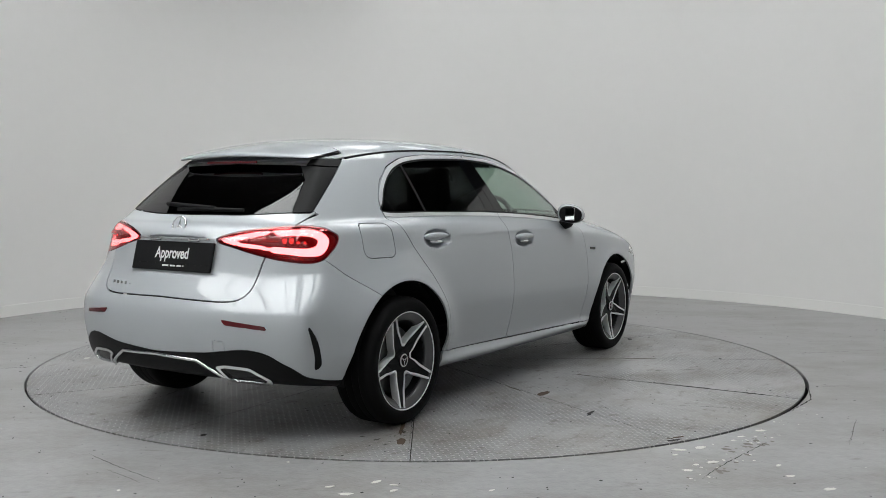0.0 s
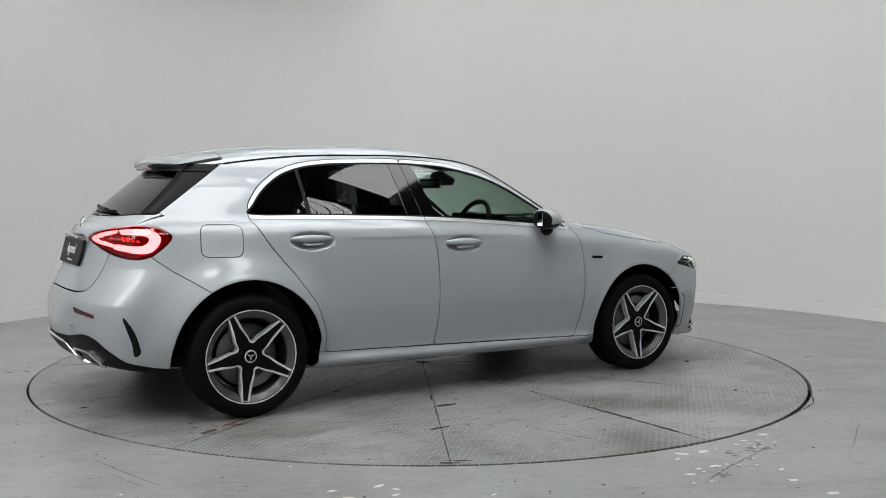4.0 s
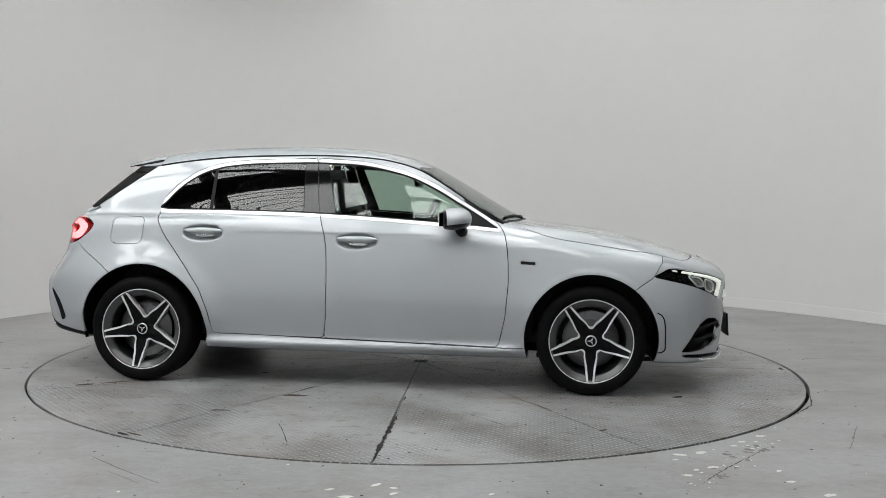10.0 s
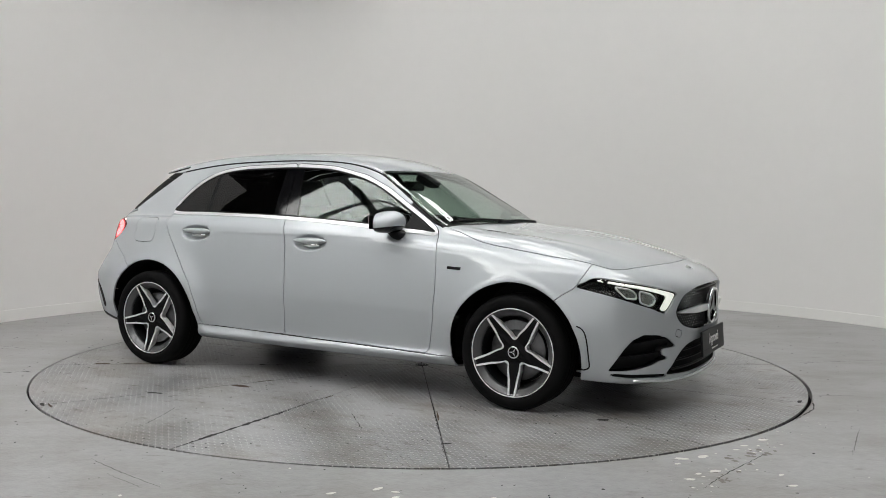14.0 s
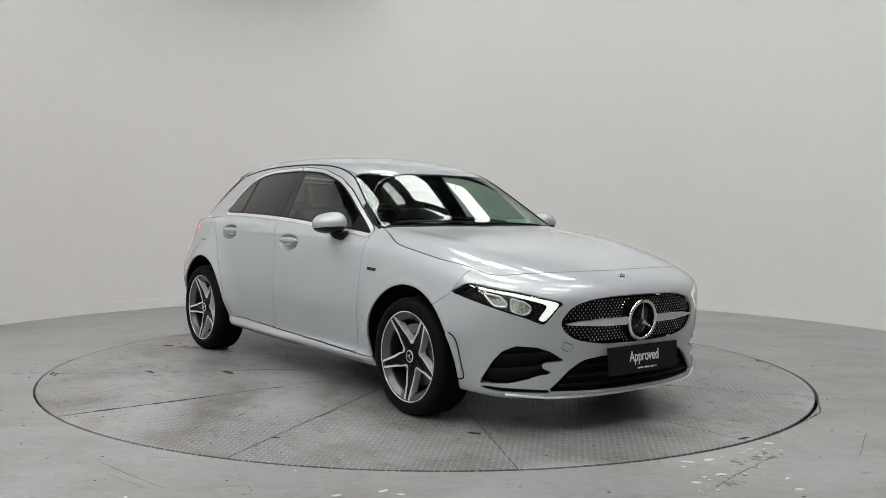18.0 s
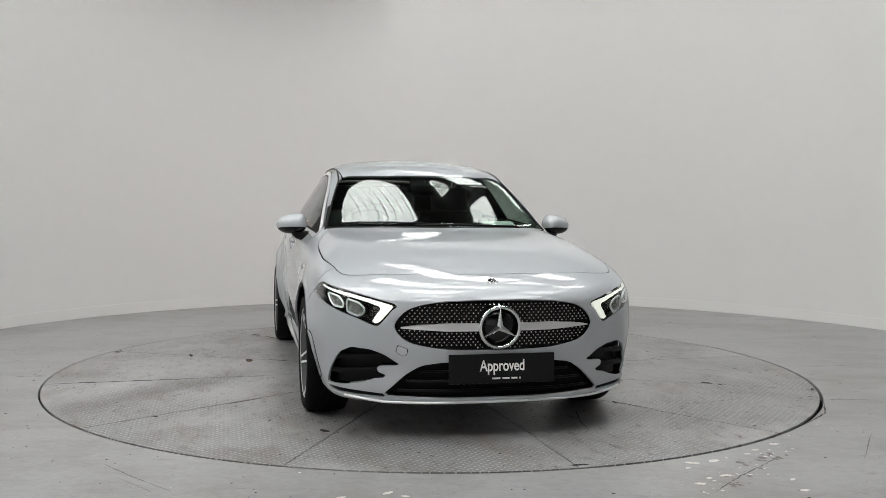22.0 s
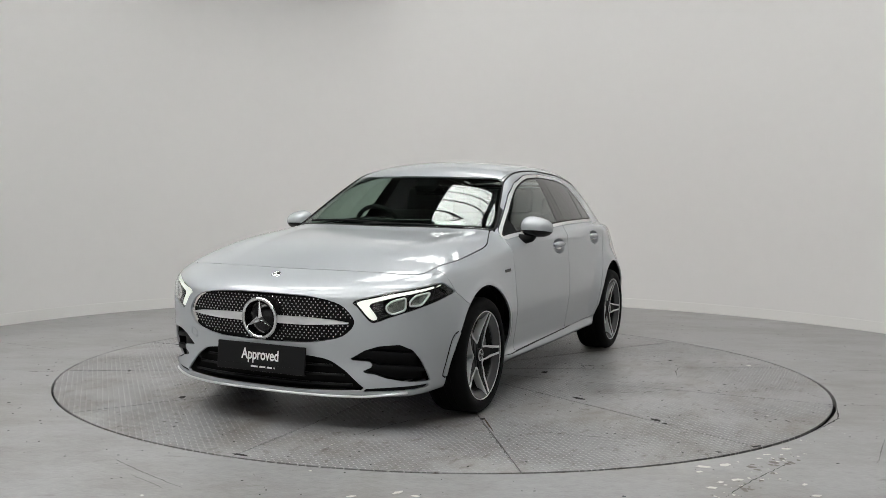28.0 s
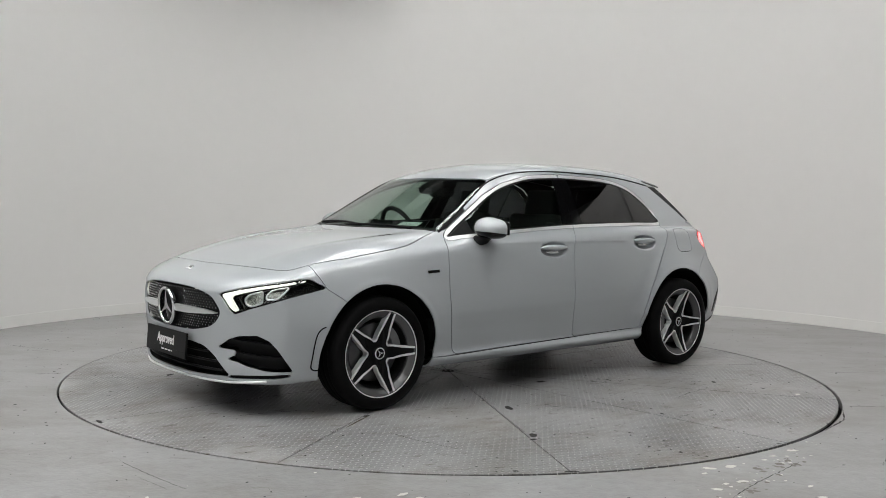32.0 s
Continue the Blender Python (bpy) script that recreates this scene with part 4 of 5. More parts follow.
side_panes = (("quarter_window", -9, BARS[0], 0, .06, TINTED), ("window_bar", BARS[0], BARS[1], .06, .06, BLACK), ("rear_side_window", BARS[1], BARS[2], .06, .12, TINTED),
              ("pillar_cover", BARS[2], BARS[3], .12, .17, GLOSS_BLACK), ("pillar_cover", BARS[3], BARS[4], .17, .28, GLOSS_BLACK),
              ("front_side_window", BARS[4], .655, .28, -.20, CLEAR), ("mirror_triangle", .655, 9, -.20, 0, BLACK))
for flipped in (False, True):
    side = mirrored if flipped else (lambda m: m)
    front = sheet("front_door", side(door_f), PAINT, car)
    rear = sheet("rear_door", side(door_r), PAINT, car)
    for name, x0, x1, l0, l1, mat in side_panes:
        owner = front if x0 >= BARS[3] else rear
        sheet(name, side(strip(glass_all, x0, x1, l0, l1)), mat, owner, 0.004,
              {"quarter_window": "dark tinted quarter window", "rear_side_window": "dark tinted door window", "front_side_window": "clear greenish door window"}.get(name, ""))
    for lo, hi, owner in ((BARS[3] + .002, 9, front), (-9, BARS[3] - .002, rear)):
        sheet("window_seal", side(keep(keep(window_seal, window_seal[0][:, 0] - hi), lo - keep(window_seal, window_seal[0][:, 0] - hi)[0][:, 0])), BLACK, owner, 0.006)
    sheet("front_wing", side(fender), PAINT, car)
    sheet("side_panel", side(M), PAINT, car)
    sheet("side_skirt", side(skirt), PAINT, car)
    sheet("fuel_flap", side(flap), PAINT, car)
    for hx, rr in ((HUB_R, 0.401), (HUB_F, 0.391)):
        bm = bmesh.new()
        rows = []
        for k in range(41):
            a = radians(-11 + 202 * k / 40)
            rows.append([bm.verts.new((hx + r * math.cos(a), y * (1 if not flipped else -1), HUB_Z + r * math.sin(a))) for r, y in ((.10, .50), (rr, .50), (rr, .79 + .045 * max(math.sin(a), 0)))])
        for p, q in zip(rows, rows[1:]):
            for i in range(2):
                bm.faces.new((p[i], p[i + 1], q[i + 1], q[i]))
        part("wheel_arch_liner", bm, BLACK, car, "black wheel arch liner")


def patch(M, *fields):
    """The piece of M inside all the fields."""
    return keep(M, both(*fields)(M[0]))


def onto(p, way, reach=0.6):
    """Where a line from p along way meets the skin."""
    p, way = np.array(p, float), np.array(way, float)
    k = np.linspace(0, reach, 400)
    Q = p + k[:, None] * way
    i = max(int(np.argmax(skin(Q) < 0)), 1)
    a, b = k[i - 1], k[i]
    for _ in range(18):
        m = (a + b) / 2
        a, b = (a, m) if skin((p + m * way)[None])[0] < 0 else (m, b)
    return p + b * way


def side_point(q, sink):
    """The point on the front corner's skin at (u, z), drawn in by sink."""
    k = np.linspace(1.7, 2.3, 500)
    P = np.stack([k, q[0] + k, np.full(500, q[1])], 1)
    i = int(np.argmax(skin(P) > 0))
    return P[i] - np.array([.75, .5, .1]) * sink


# ---- lamps ----
LED_WHITE = material("white_led", (0.9, 0.9, 0.88), 0.4, emit=(0.95, 1.0, 0.86), emit_strength=0.62)
LED_RED = material("red_led_band", (0.8, 0.1, 0.1), 0.4, emit=(1.0, 0.66, 0.62), emit_strength=6.5)
RED_GLOW = material("lit_red_reflector", (0.015, 0.0006, 0.001), 0.35, emit=(0.9, 0.015, 0.025), emit_strength=0.10, grain=0.3, grain_size=90)
COMB_GLOW = material("lit_red_comb", (0.3, 0.02, 0.02), 0.35, emit=(1.0, 0.12, 0.10), emit_strength=0.9)
RED_PLASTIC = material("dark_red_reflector", (0.09, 0.004, 0.007), 0.25, coat=0.7, grain=0.2, grain_size=180)
RED_LENS = glass("red_lens", (0.96, 0.43, 0.45))
LAMP_LENS = glass("clear_lens", (0.97, 0.98, 0.98), 0.0, 0.02)
CRYSTAL = material("projector_lens", (0.45, 0.47, 0.43), 0.10, 0.75, coat=1.0, vary=0.9, vary_size=48, grain=0.4, grain_size=70, bump=1.0, bump_size=55)
DRL = smooth_outline([(-1.02, .741), (-1.165, .727), (-1.368, .705), (-1.562, .676), (-1.645, .656), (-1.62, .630), (-1.575, .590), (-1.540, .572), (-1.508, .577), (-1.535, .610), (-1.565, .642),
                      (-1.545, .656), (-1.37, .692), (-1.165, .717), (-1.02, .734)], 5)
EYES = (rounded([(-1.12, .706), (-1.24, .692), (-1.285, .664), (-1.285, .640), (-1.20, .645), (-1.155, .677)], .02), rounded([(-1.31, .684), (-1.41, .666), (-1.455, .640), (-1.44, .612), (-1.40, .602), (-1.315, .622)], .02))
BAND = [(-1.40, .983), (-1.26, .987), (-1.115, .977), (-1.037, .933), (-1.077, .870), (-1.188, .858), (-1.30, .866), (-1.42, .876), (-1.41, .899), (-1.30, .895), (-1.195, .893),
        (-1.130, .903), (-1.108, .930), (-1.15, .948), (-1.26, .957), (-1.365, .954)]
BAND_IN = [(-1.439, .978), (-1.58, .960), (-1.721, .930), (-1.735, .921), (-1.724, .913), (-1.58, .896), (-1.438, .884), (-1.436, .898), (-1.58, .912), (-1.655, .922), (-1.58, .940), (-1.442, .961)]
COMB = [[(-1.345 + .045 * k, .940 - .004 * k), (-1.325 + .045 * k, .940 - .004 * k), (-1.318 + .045 * k, .912), (-1.352 + .045 * k, .912)] for k in range(4)]
STRIP = rounded([(-1.50, .864), (-1.34, .856), (-1.17, .850), (-1.10, .852), (-1.12, .840), (-1.19, .834), (-1.34, .843), (-1.49, .858)], .008)
for side in ((lambda m: m), mirrored):
    lamp = sheet("headlamp", side(head), GLOSS_BLACK, car, 0.004, "lit headlamp with white light band in a black housing", sink=0.045)
    sheet("lens", side(head), LAMP_LENS, lamp, 0.003)
    sheet("light_band", side(patch(head, inside_of(DRL, nose_view))), LED_WHITE, lamp, 0.012, "glowing white daytime light band", inner=GLOSS_BLACK, sink=0.006)
    for eye in EYES:
        sheet("projector", side(patch(head, inside_of(eye, nose_view))), CRYSTAL, lamp, 0.02, "clear projector in a silver bezel", sink=0.014)
        rim = [np.array(q) for q in eye]
        back = [side_point(q, .010) for q in rim]
        part("bezel", tube([(p[0], p[1] * (1 if side is not mirrored else -1), p[2]) for p in back], .0050, True, 6), BRIGHT_TRIM, lamp, smooth=True)
    lamp = sheet("tail_lamp", side(tail), RED_GLOW, car, 0.004, "lit red tail lamp with bright light band", sink=0.022)
    split_line = (lambda P: np.abs(np.abs(P[:, 1]) - .492 + (P[:, 2] - .92) * 0.10) - .003)
    sheet("lens", side(patch(tail, lambda P: -split_line(P))), RED_LENS, lamp, 0.003)
    for shape in (BAND, BAND_IN):
        sheet("light_band", side(patch(tail, inside_of(smooth_outline(shape, 4), tail_view))), LED_RED, lamp, 0.008, "glowing red and white light band", inner=RED_PLASTIC, sink=0.008)
    for tooth in COMB:
        sheet("comb_light", side(patch(tail, inside_of(tooth, tail_view))), COMB_GLOW, lamp, 0.006, inner=RED_PLASTIC, sink=0.012)
    sheet("reverse_strip", side(patch(tail, inside_of(STRIP, tail_view))), CRYSTAL, lamp, 0.008, sink=0.006)
    sheet("lamp_edge", side(patch(tail, (lambda f: lambda P: -f(P) - .011)(inside_of(TAIL_LAMP, tail_view)))), RED_PLASTIC, lamp, 0.004, sink=0.004)

# ---- nose ----
DEEP_BLACK = material("deep_black_plastic", (0.004, 0.004, 0.0042), 0.6, spec=0.1, grain=0.1)
nose_grille = sheet("grille", whole(grille), DEEP_BLACK, car, 0.004, "black grille with chrome studs and a silver bar", sink=0.024)
sheet("lower_intake", whole(intake), DEEP_BLACK, car, 0.004, "black lower air intake", sink=0.045)
for z, w in ((.246, .48), (.292, .44), (.338, .38)):
    part("intake_bar", tube([onto((2.7, y, z), (-1, 0, 0), 1.2) - (.025, 0, 0) for y in np.linspace(-w, w, 21)], .007, sides=6), BLACK, car)
for side in ((lambda m: m), mirrored):
    sheet("side_intake", side(side_intake), BLACK, car, 0.004, "black air intake with fins", sink=0.05)
    sheet("lip_slot", side(side_slot), DEEP_BLACK, car, 0.003, sink=0.012)
    for z in (.398, .330):
        sheet("intake_fin", side(patch(side_intake, lambda P: np.abs(P[:, 2] - z + 0.10 * (np.abs(P[:, 1]) - .7)) - .010)), BLACK, car, 0.03, sink=0.008)
    sheet("grille_bar", side(patch(grille, lambda P: np.abs(P[:, 2] - .556 - .004 * np.abs(P[:, 1])) - .0185 + .013 * np.clip((P[:, 1] - .26) / .22, 0, 1), beyond(1, 0.085), beyond(1, .482, -1))),
          GRILLE_SILVER, nose_grille, 0.02, "satin silver grille bar", sink=-0.004)


def studs():
    """Small chrome studs in staggered rows over the grille."""
    bm = bmesh.new()
    shape = inside_of(GRILLE, REAR)
    for r in range(17):
        z = .455 + r * .0140
        for k in range(43):
            y = -.5 + (k + 0.5 * (r % 2)) * .0235
            if shape(np.array([[0, y, z]]))[0] > -.010 or abs(z - .557) < .024 - .008 * min(abs(y) / .45, 1) or math.hypot(y, z - .553) < .112:
                continue
            p = onto((2.6, y, z), (-1, 0, 0), 1.0)
            bmesh.ops.create_cube(bm, size=1, matrix=Matrix.Translation((p[0] - .022, y, z)) @ pose(0, 0, 0, 45) @ Matrix.Diagonal((.004, .0064, .0064, 1)))
    return bm


tagged(part("studs", studs(), CHROME, nose_grille, "small chrome studs of the grille"), kind="stuff")


def emblem(parent, m, radius, disc=True):
    """A round chrome ring with three tapered arms."""
    ring = tube([(radius * math.cos(a), radius * math.sin(a), 0) for a in np.linspace(0, 2 * math.pi, 48, endpoint=False)], radius * .10, True, 8)
    bmesh.ops.transform(ring, matrix=m, verts=ring.verts[:])
    ob = part("emblem", ring, CHROME, parent, "round chrome emblem ring", True)
    if disc:
        part("disc", revolve([(0.0005, 0.0), (radius * .98, -.003), (radius * .98, -.02)], 40, m), GLOSS_BLACK, ob, smooth=True)
    arms = bmesh.new()
    for k in range(3):
        a = radians(90 + 120 * k)
        c, s = math.cos(a), math.sin(a)
        tip, lw, rw, top = ((radius * .97 * c, radius * .97 * s, .001), (radius * .17 * math.cos(a + 1.05), radius * .17 * math.sin(a + 1.05), .001),
                            (radius * .17 * math.cos(a - 1.05), radius * .17 * math.sin(a - 1.05), .001), (0, 0, radius * .12))
        v = [arms.verts.new(m @ Vector(p)) for p in (tip, lw, rw, top)]
        for f in ((0, 1, 3), (0, 3, 2), (0, 2, 1)):
            arms.faces.new([v[i] for i in f])
    part("star_arms", arms, CHROME, ob)
    return ob


FACE_FRONT = Matrix(((0, 0, 1, 0), (1, 0, 0, 0), (0, 1, 0, 0), (0, 0, 0, 1)))     # flat work facing forward, its x to the car's left
FACE_BACK = Matrix(((0, 0, -1, 0), (-1, 0, 0, 0), (0, 1, 0, 0), (0, 0, 0, 1)))
emblem(nose_grille, Matrix.Translation((2.242, 0, .556)) @ pose(0, 0, 0, 0, 4, 0) @ FACE_FRONT, .098)
emblem(rear_gate, Matrix.Translation(onto((-2.6, 0, .985), (1, 0, 0), 1.0) - np.array((.006, 0, 0))) @ pose(0, 0, 0, 0, 18, 0) @ FACE_BACK, .044, False)
p = onto((2.105, 0, 1.2), (0, 0, -1), .7)
emblem(car, Matrix.Translation(p + (0, 0, .002)) @ pose(0, 0, 0, 0, 34, 0), .023)

PLATE_BLACK = material("black_plate_plastic", (0.006, 0.006, 0.0065), 0.45, spec=0.22, grain=0.1, grain_size=150)
WHITE_PRINT = material("white_print", (0.78, 0.78, 0.77), 0.5, grain=0.05)


def written(name, text, size, mat, parent, m, depth=0.0006):
    c = bpy.data.curves.new(name, "FONT")
    c.body, c.size, c.extrude, c.align_x, c.align_y, c.offset = text, size, depth, "CENTER", "CENTER", .0011
    tmp = bpy.data.objects.new(name, c)
    me = bpy.data.meshes.new_from_object(tmp)
    bpy.data.objects.remove(tmp)
    me.transform(m)
    me.materials.append(mat)
    ob = new(name, me)
    ob.parent = parent
    return ob


def show_plate(name, m, parent):
    """A black dealer plate with a white word, a thin line and a row of bars."""
    ob = part(name, soft_box(.53, .142, .012, m, .005), PLATE_BLACK, parent, "black show plate with white lettering")
    written("lettering", "Approved", .068, WHITE_PRINT, ob, m @ pose(0, .012, .0068) @ Matrix.Diagonal((.82, 1.12, 1, 1)))
    bars = bmesh.new()
    for k, w in enumerate((.046, .040, .034, .010)):
        x = (-.052, -.003, .040, .068)[k]
        soft_box(w - .004, .008, .0006, m @ pose(x + .02, -.047, .0065), 0, bm=bars)
    part("small_print", bars, WHITE_PRINT, ob)
    part("line", soft_box(.50, .0015, .0006, m @ pose(0, -.037, .0065), 0), BLACK, ob)
    return ob


show_plate("front_plate", Matrix.Translation((2.246, .012, .358)) @ pose(0, 0, 0, 0, -4, 0) @ FACE_FRONT, car)
show_plate("rear_plate", Matrix.Translation((-2.055, -.006, .841)) @ pose(0, 0, 0, 0, 14, 0) @ FACE_BACK, rear_gate)
part("gate_grip", soft_box(.46, .010, .012, Matrix.Translation((-2.046, -.005, .926)) @ pose(0, 0, 0, 0, 14, 0) @ FACE_BACK, .004), SATIN, rear_gate)
for y in (-.15, .11):
    part("plate_lamp", soft_box(.07, .012, .014, Matrix.Translation((-2.052, y, .921)) @ pose(0, 0, 0, 0, 14, 0) @ FACE_BACK, .005), CHROME, rear_gate, "bright plate lamp cover")
bars = bmesh.new()
for k, w in enumerate((.026, .022, .022, .022, .016)):
    y = .40 - .037 * k
    p = onto((-2.6, y, .697), (1, 0, 0), 1.0)
    soft_box(w * .8, .020 if k < 4 else .012, .003, Matrix.Translation((p[0], y, .697 if k < 4 else .692)) @ pose(0, 0, 0, 0, 8, -10) @ FACE_BACK, .001, bm=bars)
part("model_badge", bars, CHROME, rear_gate, "chrome badge bars")
lip = [onto((2.7, y, .192 + .10 * max(abs(y) - .54, 0)), (-1, 0, 0), 1.3) for y in np.linspace(-.72, .72, 61)]
part("splitter", tube([p + (.003, 0, -.003) for p in lip], .0065, sides=8), BRIGHT_TRIM, car, "bright splitter edge", True)

# ---- tail ----
bumper_all = bumper_r
for side, sgn in (((lambda m: m), 1), (mirrored, -1)):
    refl = [(.385, .574), (.612, .550), (.606, .533), (.41, .548)]
    sheet("reflector", side(patch(bumper_all, inside_of(rounded(refl, .006), REAR), behind(-1.9))), RED_PLASTIC, back_bumper, 0.006, "dark red reflector", sink=-0.002)
    slot = smooth_outline([(-1.966, .556), (-1.935, .520), (-1.906, .47), (-1.882, .40), (-1.877, .362), (-1.905, .350), (-1.917, .41), (-1.945, .49)], 4)
    # flat black strip painted for the shade in the bumper's corner crease
    sheet("bumper_slot", side(patch(bumper_all, inside_of(slot, SIDE), beyond(1, 0.5))), BLACK, back_bumper, 0.004, sink=-0.0015)
    pipe = rounded([(.345, .358), (.40, .369), (.52, .363), (.618, .306), (.575, .283), (.41, .287)], .015)
    shape = inside_of(pipe, REAR)
    ring_of = patch(diffuser, shape, behind(-1.8))
    sheet("exhaust_trim", side(keep(ring_of, -shape(ring_of[0]) - .013)), CHROME, back_bumper, 0.03, "chrome exhaust surround", sink=-0.012)
    sheet("exhaust_hole", side(patch(diffuser, shape, behind(-1.8))), GLOSS_BLACK, back_bumper, 0.003, sink=-0.001)
    flap_line = inside_of(smooth_outline([(1.700, .492), (1.745, .490), (1.774, .462), (1.786, .40), (1.789, .33), (1.787, .268), (1.735, .264), (1.720, .36)], 4), SIDE)
    ring_of = patch(bumper_f, lambda P: flap_line(P) - .0035, ahead_of(1.728), beyond(1, 0.5))
    # thin black line painted for the dark slit round the arch lip
    sheet("bumper_slot", side(keep(ring_of, -flap_line(ring_of[0]) - .0035)), BLACK, car, 0.004, sink=-0.0012)
    edge = smooth_outline([(1.712, .487), (1.740, .484), (1.766, .45), (1.776, .39), (1.777, .275), (1.745, .272), (1.738, .36), (1.725, .43)], 4)
    sheet("arch_lip", side(patch(bumper_f, inside_of(edge, SIDE), beyond(1, 0.5))), PAINT, car, 0.006, sink=-0.004)
    # chrome round the windows
    ring = inside_of(DAYLIGHT, SIDE)
    for owner_door in (door_f, door_r):
        sheet("window_trim", side(patch(owner_door, lambda P: ring(P) - .019, above(.93), beyond(1, .4))), BRIGHT_TRIM, car, 0.006, "polished chrome window trim", sink=-0.003)
    # door handles
    for hx, hz, hy in HANDLES:
        bm = bmesh.new()
        bmesh.ops.create_uvsphere(bm, u_segments=28, v_segments=14, radius=1, matrix=pose(hx, sgn * (hy - .004), hz + .009) @ Matrix.Diagonal((.123, .022, .020, 1)))
        grip = part("door_handle", bm, PAINT, car, "silver door handle with a bright lower edge", True)
        bm = bmesh.new()
        bmesh.ops.create_uvsphere(bm, u_segments=24, v_segments=12, radius=1, matrix=pose(hx + .012, sgn * (hy - .010), hz - .018) @ Matrix.Diagonal((.062, .013, .013, 1)))
        part("lower_edge", bm, CHROME, grip, smooth=True)
    # badge on the front wing
    p = onto((.993, sgn * 1.2, .764), (0, -sgn, 0), .6)
    part("wing_badge", soft_box(.085, .006, .017, pose(p[0], p[1], p[2], 0, 2.5), .002), GLOSS_BLACK, car, "small black wing badge")
    # roof ditch
    line = [onto((x, sgn * y, 1.7), (0, 0, -1), 1.0) for x, y in zip(np.linspace(-1.36, .84, 50), np.interp(np.linspace(-1.36, .84, 50), [-1.45, -.6, .1, .335, .55, .84], [.492, .526, .540, .556, .620, .698]))]
    part("roof_strip", tube(line, .006, sides=6), BLACK, car, "black roof strip", True)

line = [onto((-2.7, y, z), (1, 0, 0), 1.2) for y, z in zip(np.linspace(-.60, .60, 49), np.interp(np.abs(np.linspace(-.60, .60, 49)), [0, .25, .33, .40, .60], [.386, .377, .335, .290, .287]))]
part("diffuser_trim", tube([p - (.008, 0, 0) for p in line], .008, sides=8), CHROME, back_bumper, "chrome line along the diffuser", True)
lipM = polygonise(spoiler_skin, (-1.74, -0.02, 1.16), (-1.34, .66, 1.44), .0105)
lipM = keep(lipM, -lipM[0][:, 1])
top_half, low_half = cut(lipM, lambda P: (ROOF(P[:, 0]) - .044 * (np.abs(P[:, 1]) / .6) ** 2 - .030) - P[:, 2], 0.0)
lip_top = sheet("roof_spoiler", whole(top_half), PAINT, rear_gate, 0.003)
sheet("spoiler_underside", whole(low_half), GLOSS_BLACK, lip_top, 0.003)
part("brake_light", soft_box(.012, .34, .012, pose(-1.655, 0, 1.296), .003), RED_PLASTIC, lip_top, "dark red high brake light")

# ---- wing mirrors ----
def mirror_skin(p):
    x, y, z = p[..., 0] - .560, np.abs(p[..., 1]) - .880, p[..., 2] - 1.012
    f = (np.abs((x + .25 * y) / .098) ** 2.2 + np.abs((y - .1 * z) / .096) ** 2.6 + np.abs((z + .12 * y) / (.064 - .10 * y)) ** 2.2) ** (1 / 2.3) - 1
    return smax(f * .06, -.065 - x + .25 * y, .008)


cap = polygonise(mirror_skin, (.43, .75, .91), (.69, 1.02, 1.11), .009)
cap_back, cap = cut(cap, lambda P: P[:, 0] - .505 - .25 * (np.abs(P[:, 1]) - .880), .002)
cap_top, cap_low = cut(cap, lambda P: .982 + .12 * (P[:, 0] - .56) - P[:, 2], .002)
for side, sgn in (((lambda m: m), 1), (mirrored, -1)):
    shell_top = sheet("wing_mirror", side(cap_top), PAINT, car, 0.003, "silver wing mirror on a black foot")
    sheet("mirror_surround", side(cap_back), BLACK, shell_top, 0.003)
    sheet("mirror_base", side(cap_low), GLOSS_BLACK, shell_top, 0.003)
    part("mirror_foot", tube([(.590, sgn * .860, .965), (.597, sgn * .845, .946), (.603, sgn * .815, .936), (.610, sgn * .745, .938)], .030, sides=12), BLACK, shell_top, smooth=True)
    part("mirror_glass", soft_box(.004, .120, .080, Matrix.Translation((.4925, sgn * .882, 1.012)) @ pose(0, 0, 0, 0, 0, sgn * 14), .002), material("mirror", (.85, .87, .88), .03, 1.0), shell_top, "mirror glass")

# ---- wipers ----
for pts in ([(.900, .52, 0), (.92, .1, 0), (.935, -.15, 0)], [(.930, .02, 0), (.90, -.25, 0), (.835, -.60, 0)]):
    line = [onto((x, y, 1.4), (0, 0, -1), .7) + (.003, 0, .004) for x, y in zip(np.linspace(pts[0][0], pts[2][0], 14), np.linspace(pts[0][1], pts[2][1], 14))]
    part("wiper", tube(line, .0065, sides=8), BLACK, car, "black wiper blade", True)
line = [onto((-2.5, y, z), (1, 0, 0), 1.2) - (.016, 0, 0) for y, z in zip(np.linspace(.24, -.12, 12), np.linspace(1.085, 1.068, 12))]
part("rear_wiper", tube(line, .011, sides=8), BLACK, rear_gate, "black rear wiper", True)
part("wiper_arm", tube([(-1.885, .14, 1.058), (-1.895, -.05, 1.062), (-1.885, -.30, 1.060)], .010, sides=8), BLACK, rear_gate, smooth=True)

# ---- wheels ----
ALLOY = material("grey_alloy", (0.085, 0.086, 0.089), 0.36, 0.5, coat=0.3, grain=0.05)
DARK_ALLOY = material("dark_alloy", (0.004, 0.004, 0.0045), 0.45, 0.0, grain=0.05, spec=0.12)
POLISHED = material("turned_alloy", (0.80, 0.81, 0.82), 0.30, 0.45, grain=0.04, grain_size=400)
DISC_STEEL = material("brake_disc_steel", (0.14, 0.14, 0.145), 0.4, 0.8, grain=0.1, grain_size=120)
OUT = pose(0, 0, 0, -90)


